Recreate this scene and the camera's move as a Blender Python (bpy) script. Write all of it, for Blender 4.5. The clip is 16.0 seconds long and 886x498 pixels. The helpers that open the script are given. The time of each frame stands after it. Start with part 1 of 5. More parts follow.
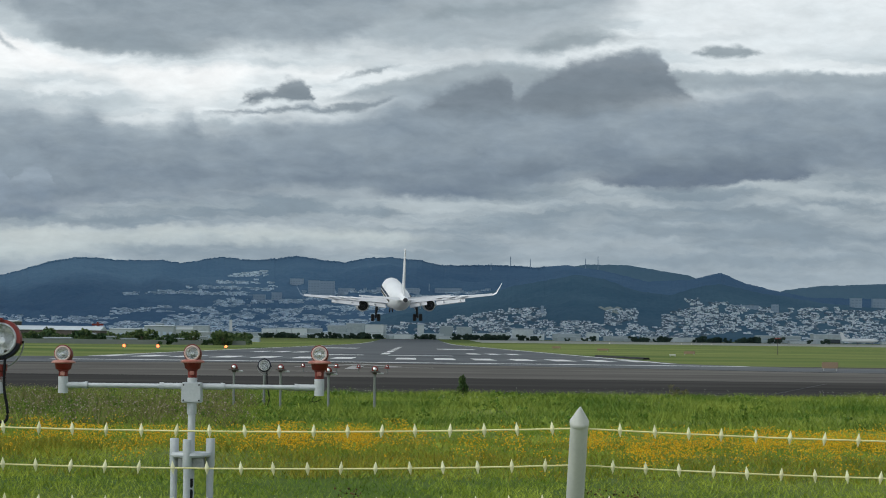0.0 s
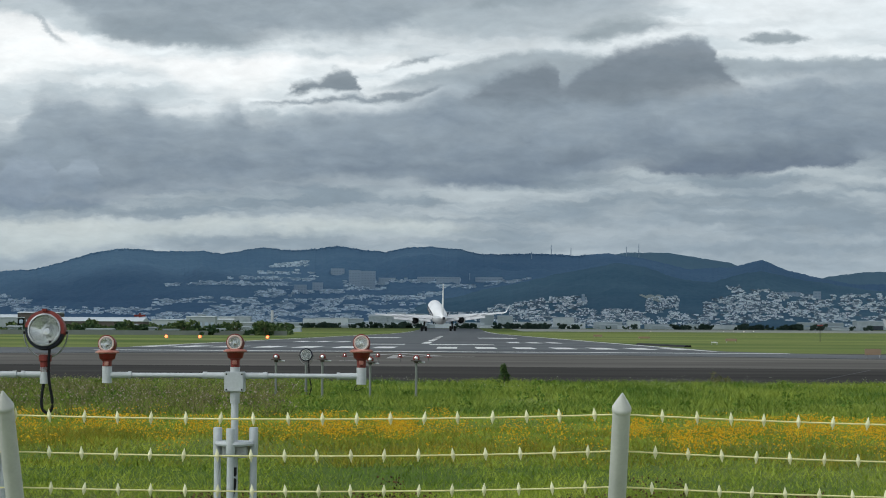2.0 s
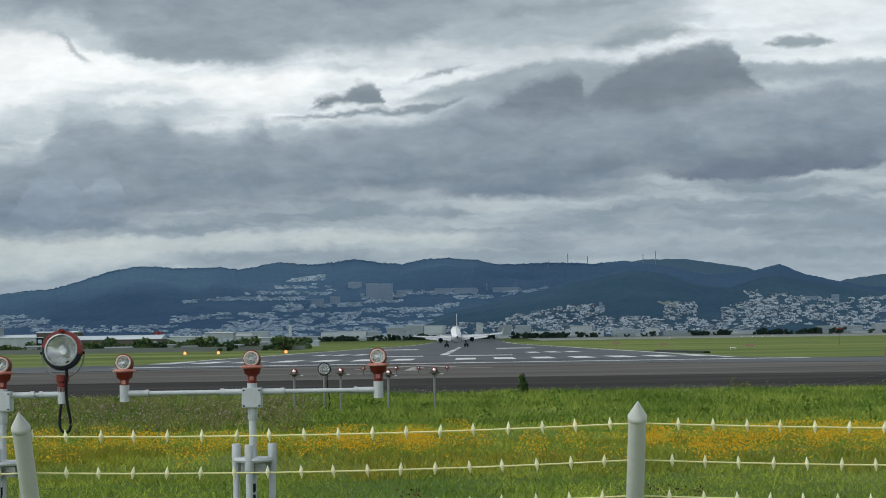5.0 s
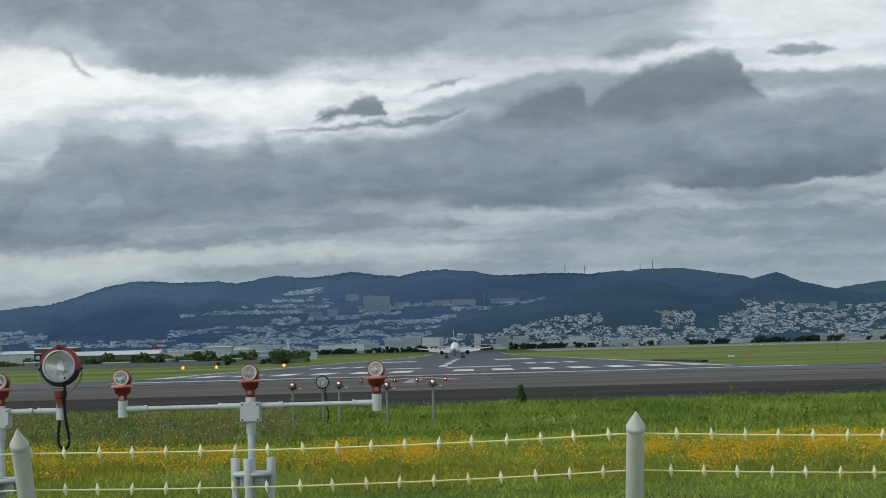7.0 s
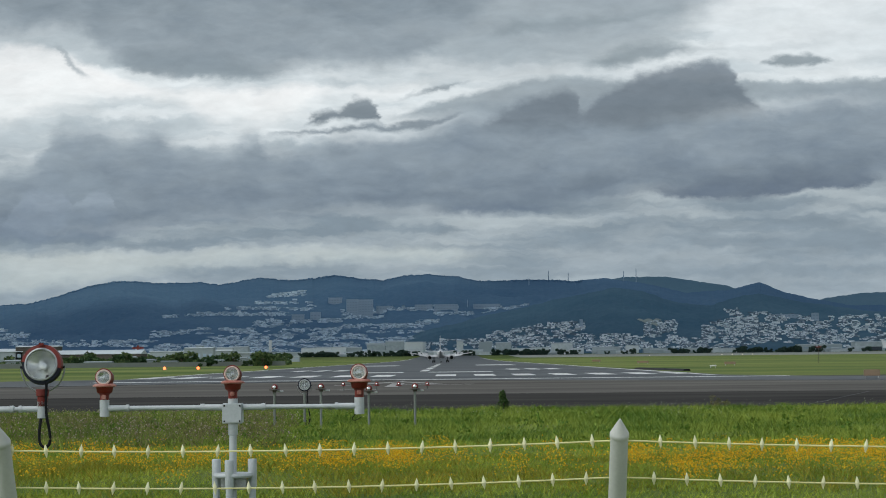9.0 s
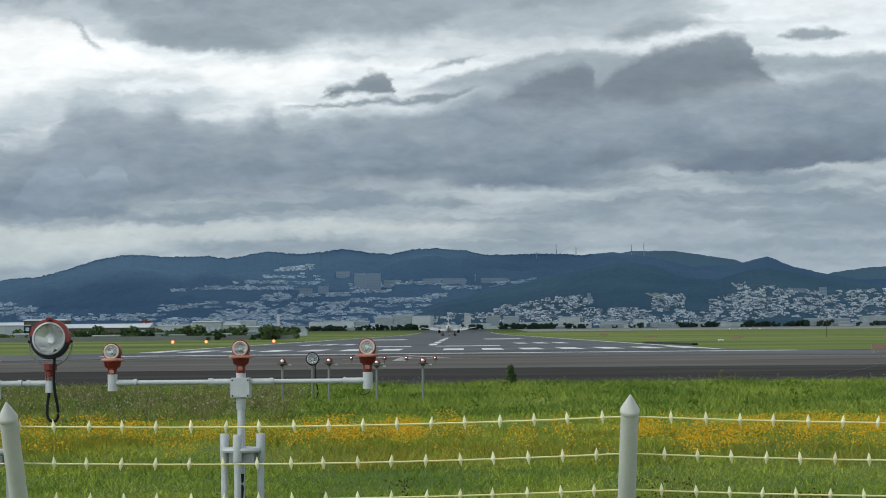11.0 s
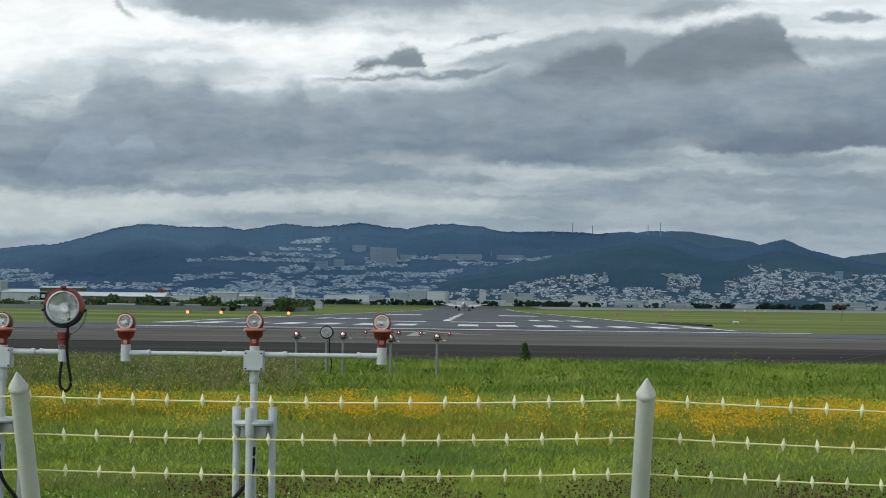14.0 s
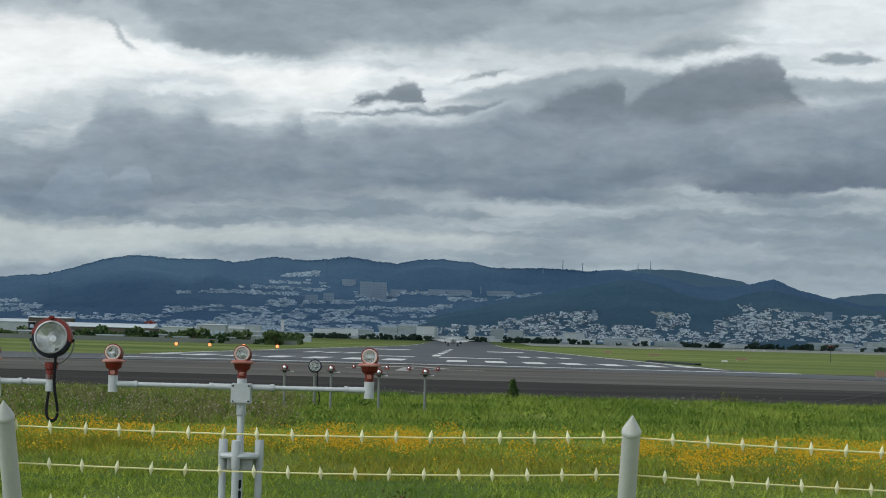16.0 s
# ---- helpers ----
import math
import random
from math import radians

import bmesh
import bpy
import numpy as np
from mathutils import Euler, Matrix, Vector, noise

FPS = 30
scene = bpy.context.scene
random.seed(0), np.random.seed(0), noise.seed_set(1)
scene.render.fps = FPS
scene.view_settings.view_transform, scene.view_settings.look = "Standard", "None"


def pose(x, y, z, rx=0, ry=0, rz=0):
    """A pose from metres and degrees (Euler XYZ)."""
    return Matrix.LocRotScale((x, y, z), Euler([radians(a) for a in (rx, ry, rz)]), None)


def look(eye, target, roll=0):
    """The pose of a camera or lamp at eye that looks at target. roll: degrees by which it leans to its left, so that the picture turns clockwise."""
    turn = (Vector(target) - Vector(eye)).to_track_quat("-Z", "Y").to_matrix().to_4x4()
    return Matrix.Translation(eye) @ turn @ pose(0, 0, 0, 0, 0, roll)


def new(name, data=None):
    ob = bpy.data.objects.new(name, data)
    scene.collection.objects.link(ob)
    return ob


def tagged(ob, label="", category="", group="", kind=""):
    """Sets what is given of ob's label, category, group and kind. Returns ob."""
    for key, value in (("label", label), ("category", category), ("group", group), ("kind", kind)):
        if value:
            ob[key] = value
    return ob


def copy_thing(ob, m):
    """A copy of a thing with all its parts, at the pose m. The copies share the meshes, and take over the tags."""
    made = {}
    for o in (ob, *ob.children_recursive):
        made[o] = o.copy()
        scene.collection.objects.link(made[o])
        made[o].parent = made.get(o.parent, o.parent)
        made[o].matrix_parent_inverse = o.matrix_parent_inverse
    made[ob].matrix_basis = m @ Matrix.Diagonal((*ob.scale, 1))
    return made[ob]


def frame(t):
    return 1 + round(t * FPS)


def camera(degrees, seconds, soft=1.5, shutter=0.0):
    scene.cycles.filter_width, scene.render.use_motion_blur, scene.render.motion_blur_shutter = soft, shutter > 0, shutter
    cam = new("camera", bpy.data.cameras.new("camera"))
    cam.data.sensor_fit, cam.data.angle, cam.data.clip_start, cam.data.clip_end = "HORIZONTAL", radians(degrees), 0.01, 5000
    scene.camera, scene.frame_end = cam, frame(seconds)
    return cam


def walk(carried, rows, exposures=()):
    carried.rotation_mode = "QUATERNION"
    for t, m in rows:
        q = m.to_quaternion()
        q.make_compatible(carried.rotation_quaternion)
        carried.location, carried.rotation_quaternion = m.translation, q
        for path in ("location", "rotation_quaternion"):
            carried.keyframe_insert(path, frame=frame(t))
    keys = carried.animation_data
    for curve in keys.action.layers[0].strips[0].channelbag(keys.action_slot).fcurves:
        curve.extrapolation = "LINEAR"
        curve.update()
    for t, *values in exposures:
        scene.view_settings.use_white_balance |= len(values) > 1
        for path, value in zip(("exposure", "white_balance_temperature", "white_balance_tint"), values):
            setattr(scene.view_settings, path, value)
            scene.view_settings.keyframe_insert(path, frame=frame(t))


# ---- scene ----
# The eye stands by a perimeter fence and looks along a runway (+y), runway level is z = 0.
LENS = 2 * math.degrees(math.atan(784 / 3300))
cam = camera(LENS, 16.0, soft=0.98)
PATH = [
    (0.0, pose(0.005, -0.064, 2.036, 92.846, -0.674, -0.897)),
    (0.5, pose(0.004, -0.073, 2.027, 92.843, -0.653, -0.458)),
    (1.0, pose(-0.009, -0.083, 2.025, 92.717, -0.715, -0.239)),
    (1.5, pose(-0.005, -0.071, 2.023, 92.600, -0.525, 0.034)),
    (2.0, pose(-0.000, -0.093, 2.026, 92.501, -0.327, 0.361)),
    (2.5, pose(0.001, -0.070, 2.030, 92.427, -0.202, 0.619)),
    (3.0, pose(-0.001, -0.093, 2.033, 92.394, -0.102, 0.746)),
    (3.5, pose(0.008, -0.075, 2.028, 92.501, 0.167, 0.910)),
    (4.0, pose(0.015, -0.085, 2.030, 92.708, 0.435, 1.057)),
    (6.5, pose(0.028, -0.102, 2.035, 92.985, 1.430, 0.694)),
    (7.0, pose(0.026, -0.106, 2.036, 93.203, 1.542, 0.864)),
    (7.5, pose(0.024, -0.098, 2.035, 93.465, 1.395, 1.100)),
    (8.0, pose(0.018, -0.066, 2.035, 93.635, 0.850, 1.038)),
    (8.5, pose(0.012, -0.081, 2.035, 93.565, 0.612, 0.728)),
    (9.0, pose(0.012, -0.088, 2.032, 93.342, 0.596, 0.316)),
    (11.5, pose(0.002, -0.004, 2.041, 91.953, 0.446, 0.716)),
    (12.0, pose(0.004, 0.017, 2.039, 91.204, 0.120, 1.072)),
    (12.5, pose(-0.002, 0.049, 2.050, 90.953, -0.323, 0.957)),
    (13.0, pose(-0.002, 0.049, 2.055, 91.405, -0.560, 0.675)),
    (13.5, pose(-0.003, 0.057, 2.050, 91.747, -0.606, 0.718)),
    (14.0, pose(-0.004, 0.088, 2.055, 91.796, -0.710, 1.006)),
    (14.5, pose(0.009, 0.073, 2.058, 91.900, -0.859, 1.049)),
    (15.0, pose(0.010, 0.053, 2.061, 92.239, -1.058, 0.837)),
    (15.5, pose(0.006, 0.101, 2.056, 92.724, -1.212, 0.750)),
    (16.0, pose(0.007, 0.055, 2.052, 92.889, -1.489, 0.669)),
]
walk(cam, PATH, exposures=[(0.0, 1.04, 6450, 4), (3.0, 1.12, 6450, 4), (6.5, 1.0, 6450, 4), (9.0, 0.96, 6450, 4), (12.5, 1.25, 6450, 4), (14.0, 1.1, 6450, 4), (15.0, 1.12, 6450, 4), (16.0, 1.0, 6450, 4)])

# ---------------------------------------------------------------- light
world = bpy.data.worlds.new("overcast_sky")
scene.world = world
world.use_nodes = True
wn, wl = world.node_tree.nodes, world.node_tree.links
sky = wn.new("ShaderNodeTexSky")
sky.sky_type = "NISHITA"
sky.sun_disc = False
sky.sun_elevation, sky.sun_rotation = radians(51), radians(-125)
grey = wn.new("ShaderNodeHueSaturation")
grey.inputs["Saturation"].default_value = 0.35
wl.new(sky.outputs[0], grey.inputs["Color"])
wl.new(grey.outputs[0], wn["Background"].inputs[0])
wn["Background"].inputs[1].default_value = 0.078
sun = bpy.data.lights.new("sun", "SUN")
sun.energy, sun.angle, sun.color = 0.62, radians(18), (1.0, 0.97, 0.92)
sun_ob = new("sun", sun)
sun_ob.matrix_world = look((-85, -60, 128), (0, 0, 0))

# ---------------------------------------------------------------- materials


def nodes_of(name):
    m = bpy.data.materials.new(name)
    m.use_nodes = True
    return m, m.node_tree.nodes, m.node_tree.links, m.node_tree.nodes["Principled BSDF"]


def mat(name, c1, c2=None, scale=3.0, rough=0.7, metal=0.0, bump=0.0, fine=40.0, vary=0.0, emit=None, power=0.0, spec=0.4, island=False, stretch=1.0):
    """Two colours mixed by noise at two scales, with a light bump."""
    m, n, l, b = nodes_of(name)
    c2 = c2 or tuple(x * 0.8 for x in c1)
    b.inputs["Roughness"].default_value, b.inputs["Metallic"].default_value = rough, metal
    b.inputs["Specular IOR Level"].default_value = spec
    co = n.new("ShaderNodeTexCoord")
    a, f, add, mix = n.new("ShaderNodeTexNoise"), n.new("ShaderNodeTexNoise"), n.new("ShaderNodeMath"), n.new("ShaderNodeMix")
    mix.data_type = "RGBA"
    a.inputs["Scale"].default_value, f.inputs["Scale"].default_value = scale, fine
    a.inputs["Detail"].default_value = f.inputs["Detail"].default_value = 4
    place = n.new("ShaderNodeMapping")
    place.inputs["Scale"].default_value = (1 / stretch, 1.0, 1.0)
    l.new(co.outputs["Object"], place.inputs["Vector"])
    l.new(place.outputs[0], a.inputs["Vector"])
    l.new(place.outputs[0], f.inputs["Vector"])
    add.operation = "MULTIPLY_ADD"
    add.inputs[1].default_value = 0.45
    l.new(f.outputs[0], add.inputs[0])
    ramp = n.new("ShaderNodeMapRange")
    ramp.inputs["From Min"].default_value, ramp.inputs["From Max"].default_value = 0.5, 0.95
    src = a.outputs[0]
    if vary:
        info = n.new("ShaderNodeNewGeometry" if island else "ShaderNodeObjectInfo")
        mv = n.new("ShaderNodeMath")
        mv.operation = "MULTIPLY_ADD"
        mv.inputs[1].default_value = vary
        l.new(info.outputs["Random Per Island" if island else "Random"], mv.inputs[0])
        l.new(a.outputs[0], mv.inputs[2])
        sub = n.new("ShaderNodeMath")
        sub.operation = "SUBTRACT"
        sub.inputs[1].default_value = vary / 2
        l.new(mv.outputs[0], sub.inputs[0])
        src = sub.outputs[0]
    l.new(src, add.inputs[2])
    l.new(add.outputs[0], ramp.inputs["Value"])
    l.new(ramp.outputs[0], mix.inputs[0])
    mix.inputs[6].default_value, mix.inputs[7].default_value = (*c1, 1), (*c2, 1)
    l.new(mix.outputs[2], b.inputs["Base Color"])
    if bump:
        bp = n.new("ShaderNodeBump")
        bp.inputs["Strength"].default_value = bump
        l.new(f.outputs[0], bp.inputs["Height"])
        l.new(bp.outputs[0], b.inputs["Normal"])
    if emit:
        b.inputs["Emission Color"].default_value, b.inputs["Emission Strength"].default_value = (*emit, 1), power
    return m


M = {}
M["soil"] = mat("grassy_soil", (0.04, 0.085, 0.014), (0.2, 0.225, 0.065), 0.018, 0.95, fine=0.2, spec=0.1, stretch=3.0)
M["grass"] = mat("grass_blades", (0.1, 0.185, 0.014), (0.36, 0.42, 0.05), 0.3, 0.7, fine=2.2, vary=0.3, island=True, spec=0.2)
M["tall"] = mat("tall_grass_blades", (0.045, 0.115, 0.01), (0.275, 0.335, 0.052), 0.25, 0.7, fine=1.6, vary=0.3, island=True, spec=0.2)
M["lush"] = mat("lush_grass_blades", (0.11, 0.24, 0.014), (0.28, 0.4, 0.035), 0.6, 0.7, fine=4, vary=0.4, island=True, spec=0.2)
M["olive"] = mat("seeding_weeds", (0.1, 0.115, 0.026), (0.2, 0.175, 0.085), 0.8, 0.8, fine=5, vary=0.9, island=True, spec=0.15)
M["stem"] = mat("flower_stems", (0.17, 0.18, 0.02), (0.33, 0.27, 0.03), 0.8, 0.8, fine=5, vary=0.9, island=True, spec=0.15)
M["thistle"] = mat("dry_flower_heads", (0.04, 0.028, 0.014), (0.16, 0.1, 0.05), 2.0, 0.9, fine=30, vary=0.9, island=True, spec=0.1)
M["yellow"] = mat("yellow_petals", (0.6, 0.31, 0.006), (0.72, 0.46, 0.016), 2.0, 0.6, fine=20, vary=0.8, island=True, spec=0.2)
M["pinkhead"] = mat("pale_pink_heads", (0.15, 0.13, 0.08), (0.36, 0.31, 0.25), 2.0, 0.9, fine=20, vary=0.9, island=True, spec=0.1)
M["weedleaf"] = mat("weed_leaves", (0.06, 0.13, 0.012), (0.16, 0.23, 0.03), 1.0, 0.7, fine=9, vary=0.6, island=True, spec=0.2)
M["whitefl"] = mat("white_petals", (0.6, 0.62, 0.5), (0.75, 0.75, 0.68), 2.0, 0.7, fine=20, vary=0.5, island=True)
M["asphalt"] = mat("dark_asphalt", (0.034, 0.034, 0.034), (0.07, 0.068, 0.065), 0.14, 0.85, bump=0.2, fine=0.7, spec=0.0, stretch=6.0)
M["oldasphalt"] = mat("weathered_asphalt", (0.078, 0.076, 0.072), (0.16, 0.153, 0.143), 0.1, 0.9, bump=0.2, fine=0.5, spec=0.0, stretch=5.0)
M["taxi"] = mat("pale_taxiway_concrete", (0.46, 0.46, 0.42), (0.3, 0.31, 0.27), 0.03, 0.9, fine=0.3, spec=0.0, stretch=6.0)
M["runway"] = mat("rubber_marked_runway", (0.04, 0.045, 0.05), (0.1, 0.107, 0.112), 0.03, 0.4, fine=0.3, spec=0.012, stretch=3.0)
M["marking"] = mat("runway_marking_paint", (0.75, 0.76, 0.75), (0.5, 0.5, 0.49), 0.25, 0.6, fine=2.0)
M["faded"] = mat("faded_marking_paint", (0.36, 0.35, 0.34), (0.18, 0.175, 0.17), 0.4, 0.7, fine=2.0)
M["wire"] = mat("cream_coated_wire", (0.8, 0.76, 0.38), (0.68, 0.63, 0.3), 3, 0.5, fine=30)
M["barb"] = mat("cream_barb", (0.8, 0.78, 0.52), (0.68, 0.65, 0.4), 5, 0.5, fine=40, vary=0.4)
M["post"] = mat("pale_grey_painted_steel", (0.56, 0.57, 0.54), (0.46, 0.47, 0.45), 4, 0.5, fine=60, bump=0.03)
M["picket"] = mat("white_painted_picket", (0.78, 0.8, 0.72), (0.66, 0.68, 0.6), 4, 0.5, fine=60, vary=0.3)
M["pipe"] = mat("grey_painted_pipe", (0.5, 0.53, 0.55), (0.4, 0.43, 0.45), 5, 0.45, fine=40, bump=0.03)
M["orange"] = mat("faded_aviation_orange", (0.185, 0.016, 0.01), (0.115, 0.014, 0.01), 6, 0.55, fine=50, bump=0.04)
M["palered"] = mat("sun_bleached_orange", (0.46, 0.24, 0.2), (0.28, 0.07, 0.05), 8, 0.6, fine=60)
M["ring"] = mat("bleached_lens_ring", (0.62, 0.52, 0.48), (0.5, 0.34, 0.3), 8, 0.6, fine=60)
M["black"] = mat("black_rubber", (0.006, 0.006, 0.008), (0.012, 0.012, 0.014), 5, 0.6, fine=60, spec=0.15)
M["blackpaint"] = mat("black_lamp_housing", (0.008, 0.011, 0.022), (0.016, 0.018, 0.028), 5, 0.5, fine=50, spec=0.2)
M["bracket"] = mat("galvanised_steel", (0.45, 0.46, 0.47), (0.3, 0.31, 0.33), 10, 0.4, metal=0.7, fine=80)
M["reflector"] = mat("ribbed_lamp_reflector", (0.85, 0.87, 0.85), (0.5, 0.53, 0.54), 9, 0.22, metal=0.75, fine=40)
M["white"] = mat("white_aircraft_paint", (0.8, 0.81, 0.82), (0.7, 0.71, 0.73), 0.3, 0.35, fine=6, spec=0.5)
M["wing"] = mat("grey_wing_paint", (0.6, 0.61, 0.63), (0.5, 0.51, 0.53), 0.4, 0.35, fine=6)
# Near-black metal for exhausts, fans and gear legs.
M["darkmetal"] = mat("near_black_metal", (0.025, 0.027, 0.032), (0.05, 0.05, 0.055), 2, 0.5, metal=0.4, fine=20)
M["tyre"] = mat("tyre_rubber", (0.015, 0.015, 0.017), (0.025, 0.025, 0.027), 3, 0.8, fine=30)
# Distance haze is put into the ridge's colour: green shifted to blue.
M["forest"] = mat("haze_blue_forest", (0.082, 0.158, 0.265), (0.124, 0.212, 0.318), 0.004, 0.95, fine=0.12, spec=0.05)
# Same woods farther back, paled once more for haze.
M["farforest"] = mat("hazier_forest", (0.135, 0.225, 0.3), (0.16, 0.25, 0.325), 0.01, 0.95, fine=0.1, spec=0.05)
# House walls and roofs hold a bluish distance haze in their colours.
M["house"] = mat("haze_blue_house_walls", (0.36, 0.46, 0.57), (0.7, 0.8, 0.9), 0.02, 0.8, fine=0.2, vary=1.3, island=True)
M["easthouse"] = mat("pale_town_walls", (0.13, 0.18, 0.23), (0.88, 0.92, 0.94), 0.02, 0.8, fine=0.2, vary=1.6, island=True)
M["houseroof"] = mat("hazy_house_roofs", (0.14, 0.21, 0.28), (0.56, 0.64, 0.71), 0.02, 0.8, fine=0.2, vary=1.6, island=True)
# Nearest slope of the woods, with a weaker haze blue mixed in.
M["nearforest"] = mat("haze_tinted_foothill", (0.07, 0.143, 0.215), (0.106, 0.19, 0.256), 0.008, 0.95, fine=0.12, vary=0.3, island=True, spec=0.05)
# Grey of hillside blocks and masts, blued in the colour for haze.
M["block"] = mat("haze_blue_grey", (0.34, 0.43, 0.54), (0.42, 0.51, 0.61), 0.02, 0.8, fine=0.2)
# Walls beyond the far end, paled in colour towards haze blue.
M["shed"] = mat("haze_pale_industrial_wall", (0.66, 0.71, 0.75), (0.36, 0.42, 0.46), 0.02, 0.7, fine=0.3, vary=0.8)
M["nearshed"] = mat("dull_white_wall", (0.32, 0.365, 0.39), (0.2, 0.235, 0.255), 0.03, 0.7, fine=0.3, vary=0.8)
M["roof"] = mat("grey_sheet_roof", (0.4, 0.45, 0.49), (0.5, 0.55, 0.59), 0.03, 0.6, fine=0.4)
M["brown"] = mat("brown_wall", (0.055, 0.05, 0.046), (0.085, 0.074, 0.066), 0.05, 0.8, fine=0.5)
M["window"] = mat("dark_window_glass", (0.04, 0.05, 0.07), (0.06, 0.075, 0.1), 0.1, 0.2, fine=1)
M["wallgrey"] = mat("dull_grey_fence", (0.16, 0.18, 0.17), (0.2, 0.22, 0.2), 0.05, 0.8, fine=0.5)
# Windows washed out to grey-blue for haze; the left winglet borrows it.
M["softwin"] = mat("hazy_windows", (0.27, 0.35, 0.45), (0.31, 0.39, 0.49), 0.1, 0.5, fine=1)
# Leaves of the far trees, lightened and blued in colour for haze.
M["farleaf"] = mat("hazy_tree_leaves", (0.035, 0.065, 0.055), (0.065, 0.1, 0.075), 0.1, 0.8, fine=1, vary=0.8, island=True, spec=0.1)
M["leaf"] = mat("dark_tree_leaves", (0.02, 0.045, 0.022), (0.045, 0.08, 0.032), 0.2, 0.8, fine=2, vary=0.8, island=True, spec=0.15)
M["bushleaf"] = mat("bright_bush_leaves", (0.045, 0.085, 0.035), (0.12, 0.16, 0.06), 0.2, 0.8, fine=2, vary=0.8, island=True, spec=0.15)
M["shrubleaf"] = mat("shrub_leaves", (0.03, 0.065, 0.018), (0.08, 0.13, 0.035), 1, 0.7, fine=8, vary=0.8, island=True, spec=0.2)
M["bark"] = mat("tree_bark", (0.07, 0.055, 0.04), (0.1, 0.08, 0.06), 1, 0.9, fine=8)
M["red"] = mat("red_paint", (0.5, 0.04, 0.03), (0.4, 0.05, 0.04), 1, 0.5, fine=9)
M["signorange"] = mat("orange_panel", (0.27, 0.19, 0.12), (0.22, 0.16, 0.11), 1, 0.6, fine=9)
M["cream"] = mat("bare_sandy_slope", (0.38, 0.41, 0.37), (0.27, 0.32, 0.32), 0.03, 0.9, fine=0.3)
M["lampglow"] = mat("lit_amber_lens", (0.9, 0.4, 0.15), (0.9, 0.4, 0.15), 1, 0.3, emit=(1.0, 0.1, 0.03), power=2.2)
M["whiteglow"] = mat("lit_white_lens", (0.9, 0.85, 0.7), (0.9, 0.85, 0.7), 1, 0.3, emit=(1.0, 0.85, 0.62), power=0.9)


def glass_mat():
    m, n, l, b = nodes_of("lamp_glass")
    b.inputs["Transmission Weight"].default_value = 1.0
    b.inputs["Roughness"].default_value = 0.08
    b.inputs["IOR"].default_value = 1.45
    return m


M["glass"] = glass_mat()


# Outlines of the cloud masses, as bearing and height over the horizon (3300 to one): upper edge, lower edge.
CLOUD_LOW_WEST = ([(-1050, 215), (-700, 205), (-420, 202), (-60, 206), (90, 180), (160, 170)], [(-1050, 110), (-700, 120), (-420, 155), (-60, 160), (90, 160), (160, 165)])
CLOUD_LOW_EAST = ([(120, 200), (300, 250), (560, 250), (900, 270)], [(120, 150), (300, 90), (560, 60), (900, 40)])
CLOUD_GAP = ([(-1050, 603), (-846, 584), (-724, 571), (-643, 539), (-541, 502), (-390, 491), (-238, 497), (-117, 500), (4, 513)], [(-1049, 368), (-846, 385), (-744, 415), (-542, 440), (-421, 402), (-300, 400), (-218, 445), (-118, 450), (4, 487)])
CLOUD_GAP_EAST = ([(440, 690), (592, 685), (741, 703), (923, 699)], [(440, 560), (500, 500), (586, 480), (735, 488), (917, 500)])
CLOUD_HAZE = ([(-300, 760), (-50, 760), (250, 760), (430, 760), (640, 750)], [(-300, 520), (-50, 470), (150, 455), (330, 480), (440, 560), (640, 730)])
CLOUD_UPPER = ([(-1183, 739), (-642, 735), (-134, 735), (169, 735), (471, 735)], [(-1183, 620), (-999, 592), (-846, 586), (-785, 570), (-724, 576), (-673, 572), (-638, 541), (-592, 520), (-541, 504), (-471, 495), (-390, 491), (-299, 494), (-218, 500), (-117, 503), (-60, 520), (40, 590), (160, 690), (319, 728), (471, 733)])
CLOUD_UPPER_BASE = ([(-640, 560), (-560, 580), (-420, 570), (-330, 545), (-270, 512)], [(-640, 540), (-541, 503), (-471, 494), (-390, 490), (-270, 497)])
CLOUD_BAND = ([(25, 566), (107, 606), (217, 612), (318, 624), (470, 640)], [(25, 556), (116, 564), (217, 572), (318, 590), (470, 632)])
CLOUD_VEIL = ([(216, 511), (287, 556), (367, 569), (418, 560), (488, 551), (648, 566), (688, 549)], [(216, 505), (316, 508), (407, 526), (487, 532), (648, 546), (688, 547)])
CLOUD_SHELF = ([(-150, 429), (-37, 463), (34, 478), (115, 494), (205, 502), (316, 503), (416, 495)], [(-150, 420), (-37, 415), (63, 415), (164, 420), (415, 440)])
CLOUD_BANK = ([(-1049, 330), (-846, 340), (-795, 362), (-745, 376), (-728, 410), (-694, 440), (-663, 444), (-613, 436), (-580, 432), (-554, 440), (-530, 444), (-505, 434), (-480, 414), (-441, 408), (-401, 406), (-368, 426), (-348, 424), (-335, 408), (-279, 408), (-199, 420), (-118, 425), (-47, 446), (33, 466), (144, 482), (285, 470), (505, 466), (616, 484), (734, 492), (966, 494)], [(-1048, 230), (-785, 212), (-644, 206), (-513, 228), (-321, 239), (-80, 245), (160, 250), (241, 256), (351, 276), (461, 271), (561, 275), (729, 286), (959, 283)])
CLOUD_STRIP = ([(-360, 395), (-279, 409), (-199, 417), (-118, 425), (-37, 434), (43, 441)], [(-360, 393), (-280, 392), (-199, 397), (-118, 402), (-38, 410), (43, 437)])
CLOUD_STREAK = ([(-148, 458), (-77, 478), (-16, 493), (44, 500)], [(-148, 455), (-77, 465), (-16, 475), (44, 498)])
